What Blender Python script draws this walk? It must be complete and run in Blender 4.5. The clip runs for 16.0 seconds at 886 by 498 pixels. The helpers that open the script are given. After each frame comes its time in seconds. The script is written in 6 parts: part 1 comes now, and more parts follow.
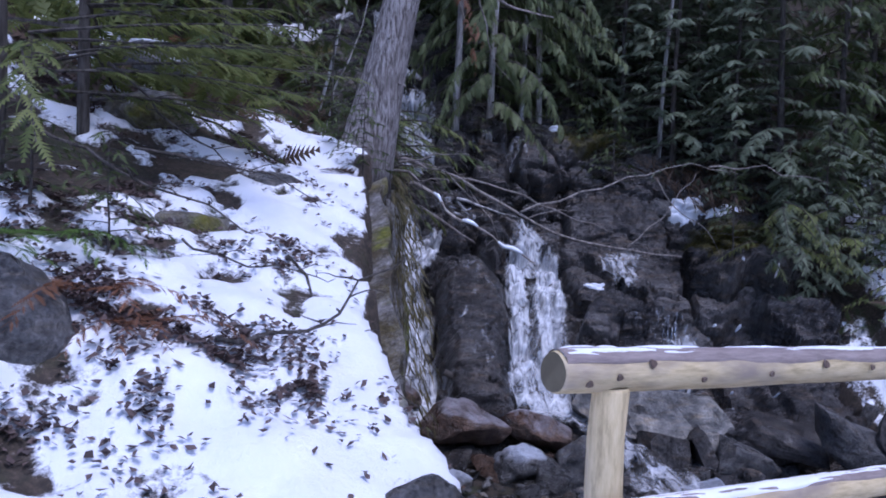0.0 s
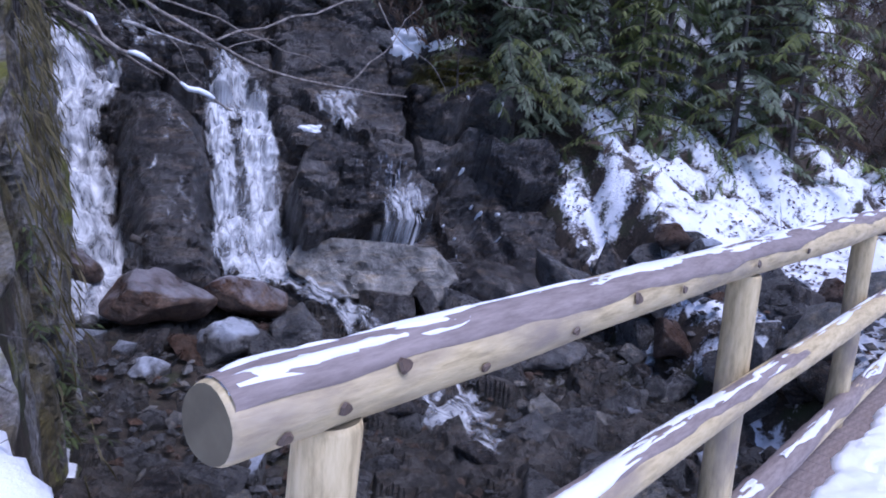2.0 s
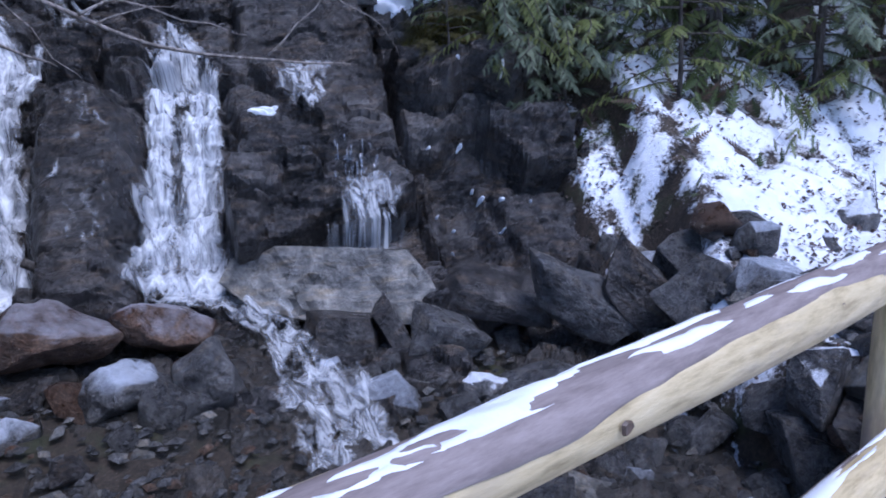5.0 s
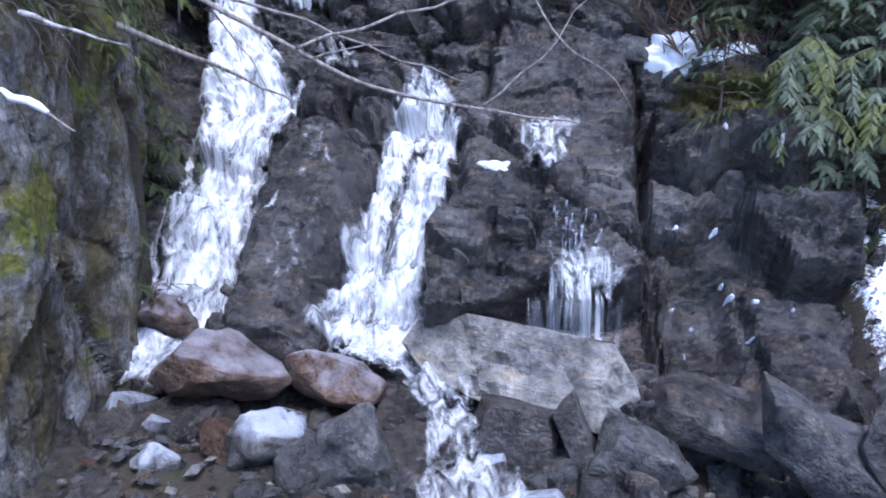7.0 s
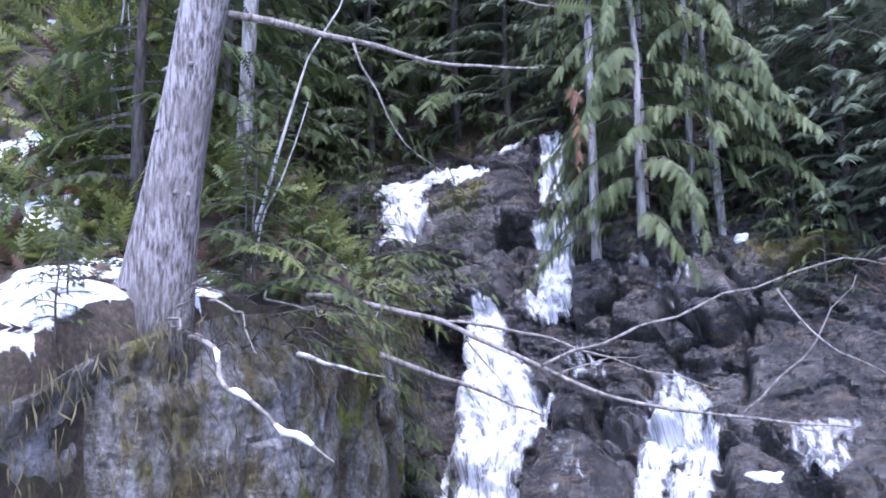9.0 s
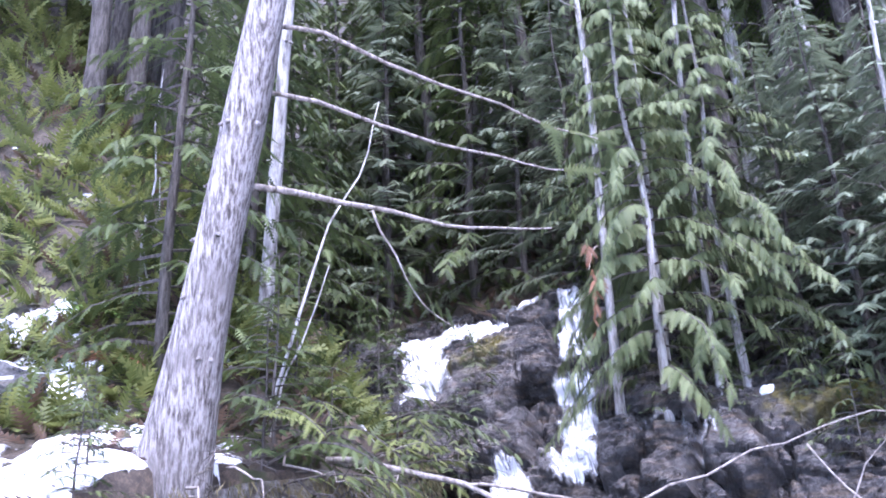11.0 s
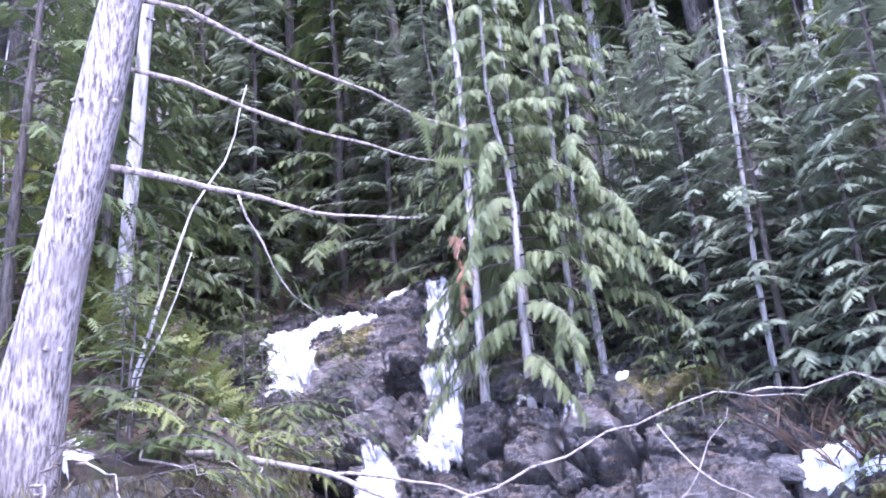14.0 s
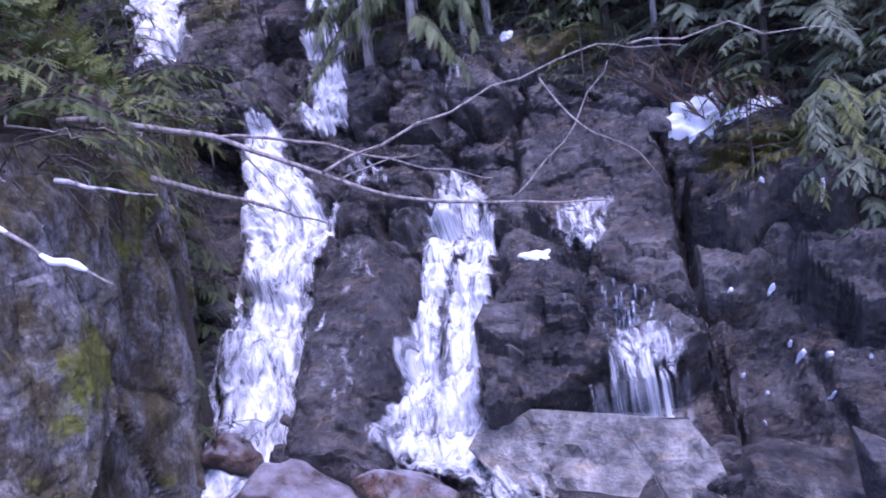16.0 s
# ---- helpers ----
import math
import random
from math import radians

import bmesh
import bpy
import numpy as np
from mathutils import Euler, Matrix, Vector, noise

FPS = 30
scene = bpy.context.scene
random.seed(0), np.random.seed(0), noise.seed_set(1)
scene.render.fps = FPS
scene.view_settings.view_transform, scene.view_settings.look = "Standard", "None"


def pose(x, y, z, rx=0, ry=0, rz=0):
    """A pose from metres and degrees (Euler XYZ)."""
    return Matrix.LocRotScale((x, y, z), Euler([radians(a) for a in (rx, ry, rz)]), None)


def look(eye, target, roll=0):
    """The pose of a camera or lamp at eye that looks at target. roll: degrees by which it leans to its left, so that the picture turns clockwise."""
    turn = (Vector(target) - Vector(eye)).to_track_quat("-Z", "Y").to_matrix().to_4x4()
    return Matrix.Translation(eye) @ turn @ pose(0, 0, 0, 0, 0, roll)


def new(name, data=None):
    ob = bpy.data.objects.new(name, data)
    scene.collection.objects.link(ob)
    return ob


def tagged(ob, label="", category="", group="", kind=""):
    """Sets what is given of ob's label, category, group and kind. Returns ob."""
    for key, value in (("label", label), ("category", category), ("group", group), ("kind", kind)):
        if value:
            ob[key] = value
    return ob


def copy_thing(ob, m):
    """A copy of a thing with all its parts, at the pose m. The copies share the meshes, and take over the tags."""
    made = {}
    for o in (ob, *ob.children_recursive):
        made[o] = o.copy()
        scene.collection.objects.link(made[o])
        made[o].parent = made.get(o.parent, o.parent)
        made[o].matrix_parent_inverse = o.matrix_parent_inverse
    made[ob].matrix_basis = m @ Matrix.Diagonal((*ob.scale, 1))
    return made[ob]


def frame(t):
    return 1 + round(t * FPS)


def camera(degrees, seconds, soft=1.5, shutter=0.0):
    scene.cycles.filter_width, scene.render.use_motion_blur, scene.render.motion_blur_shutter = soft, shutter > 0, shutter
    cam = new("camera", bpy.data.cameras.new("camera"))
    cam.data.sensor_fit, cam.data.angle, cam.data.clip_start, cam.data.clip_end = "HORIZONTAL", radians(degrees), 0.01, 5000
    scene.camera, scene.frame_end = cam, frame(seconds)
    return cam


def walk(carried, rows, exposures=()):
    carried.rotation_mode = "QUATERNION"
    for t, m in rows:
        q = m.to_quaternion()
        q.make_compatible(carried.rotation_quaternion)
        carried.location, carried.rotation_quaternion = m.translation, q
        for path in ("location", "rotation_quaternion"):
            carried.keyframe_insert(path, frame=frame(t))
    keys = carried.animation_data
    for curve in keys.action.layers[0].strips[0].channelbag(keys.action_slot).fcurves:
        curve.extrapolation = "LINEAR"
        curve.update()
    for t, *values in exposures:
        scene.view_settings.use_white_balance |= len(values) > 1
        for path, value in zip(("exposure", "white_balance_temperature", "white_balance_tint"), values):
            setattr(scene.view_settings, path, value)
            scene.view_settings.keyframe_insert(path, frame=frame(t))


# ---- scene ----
cam = camera(57.6, 16.0, soft=1.8)
PATH = [
    (0.0, pose(0.000, 0.000, 1.600, 88.28, -1.67, 0.00)),
    (0.5, pose(-0.001, 0.343, 1.578, 86.84, 0.33, -2.74)),
    (1.0, pose(0.067, 0.724, 1.616, 82.26, 1.43, -7.63)),
    (1.5, pose(0.171, 1.044, 1.600, 79.98, -1.00, -12.78)),
    (2.0, pose(0.293, 1.372, 1.691, 76.92, -2.90, -19.67)),
    (2.5, pose(0.609, 1.615, 1.634, 76.09, -4.92, -26.31)),
    (3.0, pose(0.911, 1.873, 1.626, 75.40, -4.92, -26.87)),
    (3.5, pose(1.242, 2.199, 1.625, 74.41, -5.76, -27.06)),
    (4.0, pose(1.591, 2.425, 1.599, 77.04, -3.66, -24.21)),
    (4.2, pose(1.752, 2.515, 1.626, 76.70, -1.96, -20.83)),
    (6.3, pose(3.167, 3.598, 1.595, 72.55, -2.12, -1.65)),
    (6.5, pose(3.215, 3.711, 1.583, 74.54, -3.92, 1.03)),
    (7.0, pose(3.339, 3.910, 1.543, 78.41, -1.62, 11.02)),
    (7.5, pose(3.342, 3.962, 1.570, 84.83, -0.52, 21.97)),
    (8.0, pose(3.363, 3.961, 1.587, 88.59, -0.79, 26.04)),
    (8.5, pose(3.383, 3.958, 1.610, 93.75, 0.53, 27.47)),
    (9.0, pose(3.403, 3.948, 1.629, 99.78, 1.56, 28.70)),
    (9.5, pose(3.415, 3.925, 1.653, 106.74, 2.37, 29.69)),
    (9.7, pose(3.419, 3.908, 1.644, 109.18, 2.29, 29.85)),
    (11.8, pose(3.459, 3.871, 1.656, 112.17, 2.22, 30.36)),
    (12.0, pose(3.453, 3.867, 1.655, 114.44, 3.00, 27.87)),
    (12.5, pose(3.457, 3.871, 1.661, 112.87, 2.99, 20.66)),
    (13.0, pose(3.451, 3.878, 1.654, 115.43, 1.35, 20.29)),
    (13.5, pose(3.443, 3.882, 1.647, 115.71, 2.82, 22.32)),
    (14.0, pose(3.447, 3.897, 1.619, 109.67, 5.01, 21.47)),
    (14.5, pose(3.441, 3.916, 1.591, 102.58, 6.78, 19.54)),
    (15.0, pose(3.430, 3.940, 1.550, 95.36, 8.03, 17.27)),
    (15.5, pose(3.419, 3.963, 1.531, 90.16, 7.98, 15.02)),
    (16.0, pose(3.409, 3.975, 1.515, 85.85, 7.50, 13.66)),
]
EXPOSURES = [(0, 0.38, 5300, 28), (2, 0.62, 5300, 28), (3, 0.48, 5200, 26), (4, 0.42, 5150, 24), (6.5, 1.4, 5350, 19), (9.5, 2.2, 5450, 28), (12, 3.05, 5650, 30), (13.5, 3.25, 5600, 34), (14.5, 2.7, 5400, 43), (16, 1.5, 5150, 50)]
walk(cam, PATH, EXPOSURES)

# ---------------------------------------------------------------- light
world = bpy.data.worlds.new("sky")
scene.world = world
world.use_nodes = True
wn = world.node_tree.nodes
sky = wn.new("ShaderNodeTexSky")
sky.sky_type = "NISHITA"
sky.sun_disc = False
sky.sun_elevation, sky.sun_rotation = radians(64), radians(147)
world.node_tree.links.new(sky.outputs[0], wn["Background"].inputs[0])
wn["Background"].inputs[1].default_value = 0.15
sun = new("sun", bpy.data.lights.new("sun", "SUN"))
sun.data.energy, sun.data.angle, sun.data.color = 1.5, radians(25), (1.0, 0.97, 0.93)
sun.matrix_world = look((9, -4, 34), (0, 10, 1))


# ---------------------------------------------------------------- noise
def hashed(i, j, k, seed):
    h = (i * 374761393 + j * 668265263 + k * 2147483647 + seed * 1274126177) & 0xFFFFFFFF
    h = ((h ^ (h >> 13)) * 1274126177) & 0xFFFFFFFF
    h = ((h ^ (h >> 16)) * 2246822519) & 0xFFFFFFFF
    return ((h ^ (h >> 15)) & 0xFFFFFF) / 16777215.0


def smooth_noise(x, y, z, seed=0):
    x, y, z = np.broadcast_arrays(np.asarray(x, float), np.asarray(y, float), np.asarray(z, float))
    i, j, k = (np.floor(a).astype(np.int64) for a in (x, y, z))
    u, v, w = x - i, y - j, z - k
    u, v, w = (a * a * (3 - 2 * a) for a in (u, v, w))
    total = 0
    for a in (0, 1):
        for b in (0, 1):
            for c in (0, 1):
                weight = (u if a else 1 - u) * (v if b else 1 - v) * (w if c else 1 - w)
                total = total + weight * hashed(i + a, j + b, k + c, seed)
    return total * 2 - 1


def fractal(x, y, z, octaves=4, seed=0):
    total, size = 0, 1.0
    for o in range(octaves):
        total = total + size * smooth_noise(np.asarray(x) * 2 ** o, np.asarray(y) * 2 ** o, np.asarray(z) * 2 ** o, seed + o)
        size *= 0.5
    return total


def blocks(x, y, z, seed=0, tilt=0.6):
    """Broken-rock relief: every cell of a jittered grid is a tilted facet of its own."""
    layers = (0,) if np.ndim(z) == 0 else (-1, 0, 1)
    x, y, z = np.broadcast_arrays(np.asarray(x, float), np.asarray(y, float), np.asarray(z, float))
    i, j, k = (np.floor(a).astype(np.int64) for a in (x, y, z))
    best = np.full(x.shape, 9.0)
    second = np.full(x.shape, 9.0)
    value = np.zeros(x.shape)
    for a in (-1, 0, 1):
        for b in (-1, 0, 1):
            for c in layers:
                ci, cj, ck = i + a, j + b, k + c
                dx = x - ci - hashed(ci, cj, ck, seed)
                dy = y - cj - hashed(ci, cj, ck, seed + 1)
                dz = z - ck - hashed(ci, cj, ck, seed + 2)
                d = np.abs(dx) + np.abs(dy) + np.abs(dz)
                facet = hashed(ci, cj, ck, seed + 3) - 0.5
                facet = facet + tilt * (dx * (hashed(ci, cj, ck, seed + 4) - 0.5) + dy * (hashed(ci, cj, ck, seed + 5) - 0.5) + dz * (hashed(ci, cj, ck, seed + 6) - 0.5))
                near = d < best
                second = np.where(near, best, np.minimum(second, d))
                value = np.where(near, facet, value)
                best = np.where(near, d, best)
    return value - 0.35 * np.exp(-((second - best) / 0.07) ** 2)


def ramp(v, low, high):
    t = np.clip((np.asarray(v, float) - low) / (high - low), 0, 1)
    return t * t * (3 - 2 * t)


# ---------------------------------------------------------------- materials
def material(name):
    m = bpy.data.materials.new(name)
    m.use_nodes = True
    return m, m.node_tree.nodes, m.node_tree.links, m.node_tree.nodes["Principled BSDF"]


def noise_node(nodes, links, scale, detail=5, rough=0.6, stretch=None):
    coord = nodes.new("ShaderNodeTexCoord")
    tex = nodes.new("ShaderNodeTexNoise")
    tex.inputs["Scale"].default_value, tex.inputs["Detail"].default_value, tex.inputs["Roughness"].default_value = scale, detail, rough
    if stretch:
        mapping = nodes.new("ShaderNodeMapping")
        mapping.inputs["Scale"].default_value = stretch
        links.new(coord.outputs["Object"], mapping.inputs[0])
        links.new(mapping.outputs[0], tex.inputs[0])
    else:
        links.new(coord.outputs["Object"], tex.inputs[0])
    return tex.outputs["Fac"]


def colours(nodes, links, fac, stops):
    r = nodes.new("ShaderNodeValToRGB")
    while len(r.color_ramp.elements) < len(stops):
        r.color_ramp.elements.new(0.5)
    for e, (p, c) in zip(r.color_ramp.elements, stops):
        e.position, e.color = p, (*c, 1)
    links.new(fac, r.inputs[0])
    return r.outputs[0]


def blend(nodes, links, fac, a, b, mode="MIX"):
    n = nodes.new("ShaderNodeMix")
    n.data_type, n.blend_type = "RGBA", mode
    for sock, value in ((n.inputs[0], fac), (n.inputs[6], a), (n.inputs[7], b)):
        if isinstance(value, bpy.types.NodeSocket):
            links.new(value, sock)
        elif isinstance(value, tuple):
            sock.default_value = (*value, 1)
        else:
            sock.default_value = value
    return n.outputs[2]


def bump(nodes, links, shader, height, strength, distance):
    b = nodes.new("ShaderNodeBump")
    b.inputs["Strength"].default_value, b.inputs["Distance"].default_value = strength, distance
    links.new(height, b.inputs["Height"])
    links.new(b.outputs[0], shader.inputs["Normal"])


def attribute(nodes, name):
    a = nodes.new("ShaderNodeAttribute")
    a.attribute_name = name
    return a.outputs["Fac"]


def sharpen(nodes, links, fac, low, high):
    m = nodes.new("ShaderNodeMapRange")
    m.inputs[1].default_value, m.inputs[2].default_value = low, high
    links.new(fac, m.inputs[0])
    return m.outputs[0]


def rock_material(name, tones, wet=0.35, moss=0.0, lichen=0.0, scale=1.0, grit=0.7, patches=False, layered=0.7):
    m, n, l, p = material(name)
    big, fine = noise_node(n, l, 1.3 * scale, 6), noise_node(n, l, 22 * scale, 6, 0.7)
    streak = noise_node(n, l, 3.0 * scale, 5, 0.65, (1, 1, 5.0))
    c = colours(n, l, big, [(0.3, tones[0]), (0.5, tones[1]), (0.72, tones[2])])
    c = blend(n, l, sharpen(n, l, streak, 0.5, 0.7), c, tones[3])
    c = blend(n, l, grit, c, colours(n, l, fine, [(0.34, (0.12, 0.12, 0.12)), (0.64, (1.3, 1.3, 1.3))]), "MULTIPLY")
    if lichen:
        crust = colours(n, l, fine, [(0.35, (0.17, 0.17, 0.17)), (0.65, (0.48, 0.475, 0.49))])
        c = blend(n, l, sharpen(n, l, noise_node(n, l, 2.4, 9, 0.78, (1, 1, 0.5)), 0.60 - 0.2 * lichen, 0.64), c, crust)
    if moss:
        c = blend(n, l, sharpen(n, l, noise_node(n, l, 1.15, 7, 0.68), 0.56, 0.64), c, colours(n, l, fine, [(0.3, (0.06, 0.07, 0.008)), (0.7, (0.22, 0.235, 0.03))]))
        c = blend(n, l, sharpen(n, l, noise_node(n, l, 1.9, 7, 0.7), 0.6 - 0.2 * moss, 0.72), c, colours(n, l, fine, [(0.3, (0.05, 0.042, 0.012)), (0.7, (0.19, 0.155, 0.042))]))
    if patches:
        grown = n.new("ShaderNodeMath")
        grown.operation = "MULTIPLY"
        l.new(attribute(n, "moss"), grown.inputs[0])
        l.new(noise_node(n, l, 3.2, 7, 0.7), grown.inputs[1])
        c = blend(n, l, sharpen(n, l, grown.outputs[0], 0.30, 0.44), c, colours(n, l, fine, [(0.3, (0.045, 0.04, 0.010)), (0.7, (0.15, 0.125, 0.03))]))
    rnd = n.new("ShaderNodeObjectInfo")
    c = blend(n, l, 0.35, c, colours(n, l, rnd.outputs["Random"], [(0.0, (0.6, 0.6, 0.62)), (1.0, (1, 0.98, 0.95))]), "MULTIPLY")
    l.new(c, p.inputs["Base Color"])
    l.new(colours(n, l, big, [(0.35, (wet, wet, wet)), (0.65, (wet + 0.35, wet + 0.35, wet + 0.35))]), p.inputs["Roughness"])
    layers = noise_node(n, l, 5.0 * scale, 8, 0.66, (1.0, 1.0, 1.35))
    c = blend(n, l, layered, c, colours(n, l, layers, [(0.34, (0.2, 0.2, 0.21)), (0.48, (0.9, 0.9, 0.9)), (0.64, (1.7, 1.68, 1.65))]), "MULTIPLY")
    l.new(c, p.inputs["Base Color"])
    tall = n.new("ShaderNodeMath")
    tall.operation = "MULTIPLY_ADD"
    l.new(layers, tall.inputs[0])
    tall.inputs[1].default_value = 3.0
    l.new(fine, tall.inputs[2])
    bump(n, l, p, tall.outputs[0], 0.8, 0.035)
    return m


CLIFF = rock_material("wet dark cliff rock", [(0.018, 0.017, 0.017), (0.058, 0.054, 0.053), (0.165, 0.155, 0.148), (0.125, 0.094, 0.066)], 0.10)
STONE = rock_material("grey stream stone", [(0.055, 0.055, 0.058), (0.12, 0.12, 0.122), (0.22, 0.215, 0.21), (0.16, 0.14, 0.115)], 0.16, scale=1.8, grit=0.75)
BROWN_STONE = rock_material("rusty wet stone", [(0.06, 0.036, 0.025), (0.12, 0.075, 0.05), (0.19, 0.135, 0.10), (0.09, 0.04, 0.02)], 0.18, scale=1.8, grit=0.7)
MOSS_ROCK = rock_material("mossy lichened rock", [(0.035, 0.028, 0.016), (0.085, 0.07, 0.04), (0.15, 0.13, 0.10), (0.05, 0.035, 0.018)], 0.65, 0.65, 0.78, layered=0.3)
BED = rock_material("wet stream bed", [(0.03, 0.028, 0.026), (0.075, 0.068, 0.06), (0.14, 0.128, 0.115), (0.11, 0.082, 0.055)], 0.16, scale=2.0, grit=0.6)
FACE = rock_material("wet dark cliff rock with moss", [(0.018, 0.017, 0.017), (0.058, 0.054, 0.053), (0.165, 0.155, 0.148), (0.125, 0.094, 0.066)], 0.10, patches=True)
PALE_SLAB = rock_material("pale slate slab", [(0.12, 0.12, 0.122), (0.22, 0.215, 0.20), (0.34, 0.32, 0.29), (0.30, 0.25, 0.18)], 0.3, scale=1.0, grit=0.4)


def snow_material():
    m, n, l, p = material("old snow")
    fine, mid = noise_node(n, l, 60, 4), noise_node(n, l, 4, 6)
    l.new(colours(n, l, mid, [(0.3, (0.74, 0.77, 0.84)), (0.6, (0.86, 0.88, 0.92))]), p.inputs["Base Color"])
    p.inputs["Roughness"].default_value = 0.6
    p.inputs["Subsurface Weight"].default_value = 0.0
    bump(n, l, p, fine, 0.25, 0.02)
    return m


SNOW = snow_material()


def ground_material():
    """Forest floor: brown litter and moss, with snow where the sheet carries it."""
    m, n, l, p = material("forest floor with snow")
    fine, mid = noise_node(n, l, 26, 6, 0.7), noise_node(n, l, 2.2, 6)
    litter = colours(n, l, fine, [(0.3, (0.014, 0.011, 0.008)), (0.5, (0.042, 0.031, 0.021)), (0.72, (0.11, 0.08, 0.058))])
    litter = blend(n, l, sharpen(n, l, mid, 0.52, 0.7), litter, (0.04, 0.05, 0.018))
    snow = colours(n, l, mid, [(0.3, (0.74, 0.77, 0.84)), (0.6, (0.86, 0.88, 0.92))])
    edge = n.new("ShaderNodeMath")
    edge.operation = "MULTIPLY_ADD"
    l.new(fine, edge.inputs[0])
    edge.inputs[1].default_value = 0.5
    l.new(attribute(n, "snow"), edge.inputs[2])
    mask = sharpen(n, l, edge.outputs[0], 0.70, 0.82)
    l.new(blend(n, l, mask, litter, snow), p.inputs["Base Color"])
    p.inputs["Roughness"].default_value = 0.75
    bump(n, l, p, fine, 0.5, 0.04)
    return m


GROUND = ground_material()


def water_material(name, white, seed):
    """Falling foam: white strands with clear gaps between."""
    m, n, l, p = material(name)
    coord = n.new("ShaderNodeUVMap")
    mapping = n.new("ShaderNodeMapping")
    mapping.inputs["Scale"].default_value = (7.5, 3.0, 1)
    mapping.inputs["Location"].default_value = (seed, seed * 2, 0)
    tex = n.new("ShaderNodeTexNoise")
    tex.inputs["Scale"].default_value, tex.inputs["Detail"].default_value, tex.inputs["Roughness"].default_value = 1.0, 7, 0.72
    tex.inputs["Distortion"].default_value = 0.9
    l.new(coord.outputs[0], mapping.inputs[0])
    l.new(mapping.outputs[0], tex.inputs[0])
    add = n.new("ShaderNodeMath")
    add.operation = "ADD"
    l.new(tex.outputs["Fac"], add.inputs[0])
    l.new(attribute(n, "foam"), add.inputs[1])
    mask = sharpen(n, l, add.outputs[0], 0.92 - white, 1.30 - white)
    l.new(colours(n, l, tex.outputs["Fac"], [(0.36, (0.66, 0.70, 0.77)), (0.56, (0.9, 0.92, 0.95))]), p.inputs["Base Color"])
    p.inputs["Roughness"].default_value = 0.55
    l.new(mask, p.inputs["Alpha"])
    bump(n, l, p, tex.outputs["Fac"], 0.3, 0.04)
    return m


FOAM = water_material("white falling water", 0.46, 3.0)
THIN_FOAM = water_material("thin trickling water", 0.30, 8.0)


def pool_material():
    m, n, l, p = material("clear stream water")
    p.inputs["Base Color"].default_value = (0.05, 0.05, 0.045, 1)
    p.inputs["Roughness"].default_value = 0.06
    p.inputs["IOR"].default_value = 1.33
    rip = noise_node(n, l, 9, 5)
    soft = n.new("ShaderNodeMapRange")
    soft.inputs[1].default_value, soft.inputs[2].default_value, soft.inputs[3].default_value, soft.inputs[4].default_value = 0.4, 0.75, 0.04, 0.35
    l.new(noise_node(n, l, 3.5, 6, 0.7), soft.inputs[0])
    l.new(soft.outputs[0], p.inputs["Alpha"])
    bump(n, l, p, rip, 0.5, 0.03)
    return m


POOL = pool_material()


def log_material():
    m, n, l, p = material("peeled pale log")
    grain = noise_node(n, l, 3.0, 6, 0.65, (2.5, 14, 14))
    patch = noise_node(n, l, 1.6, 5, 0.6, (1, 3, 3))
    c = colours(n, l, grain, [(0.3, (0.34, 0.265, 0.14)), (0.5, (0.56, 0.45, 0.255)), (0.72, (0.68, 0.565, 0.35))])
    c = blend(n, l, sharpen(n, l, patch, 0.52, 0.72), c, (0.29, 0.235, 0.185))
    l.new(c, p.inputs["Base Color"])
    p.inputs["Roughness"].default_value = 0.62
    bump(n, l, p, grain, 0.35, 0.012)
    return m


LOG = log_material()
m, n, l, p = material("grey inner bark strip")
l.new(colours(n, l, noise_node(n, l, 4, 6, 0.7, (2, 12, 12)), [(0.3, (0.16, 0.125, 0.115)), (0.7, (0.34, 0.28, 0.26))]), p.inputs["Base Color"])
p.inputs["Roughness"].default_value = 0.7
STRIP = m
m, n, l, p = material("sawn log end")
l.new(colours(n, l, noise_node(n, l, 9, 6), [(0.3, (0.075, 0.062, 0.036)), (0.7, (0.15, 0.125, 0.075))]), p.inputs["Base Color"])
p.inputs["Roughness"].default_value = 0.8
SAWN = m
m, n, l, p = material("dark knot")
l.new(colours(n, l, noise_node(n, l, 30, 4), [(0.3, (0.06, 0.04, 0.03)), (0.7, (0.15, 0.10, 0.07))]), p.inputs["Base Color"])
KNOT = m


def bark_material(name, dark, mid, light, scale=1.0):
    m, n, l, p = material(name)
    plates = noise_node(n, l, 7 * scale, 7, 0.7, (3.2, 3.2, 0.55))
    stain = noise_node(n, l, 1.7, 5)
    c = colours(n, l, plates, [(0.38, dark), (0.47, mid), (0.58, light)])
    c = blend(n, l, sharpen(n, l, stain, 0.55, 0.75), c, mid)
    l.new(c, p.inputs["Base Color"])
    p.inputs["Roughness"].default_value = 0.85
    bump(n, l, p, plates, 0.9, 0.03)
    return m


BARK = bark_material("grey flaking fir bark", (0.045, 0.037, 0.032), (0.17, 0.15, 0.14), (0.36, 0.335, 0.325), 1.9)
DARK_BARK = bark_material("dark forest bark", (0.02, 0.016, 0.013), (0.052, 0.044, 0.037), (0.10, 0.088, 0.078))
ALDER_BARK = bark_material("pale alder bark", (0.09, 0.082, 0.075), (0.26, 0.245, 0.23), (0.45, 0.435, 0.42), 0.6)
TWIG = bark_material("grey bare twig", (0.10, 0.085, 0.07), (0.22, 0.19, 0.165), (0.36, 0.32, 0.29))


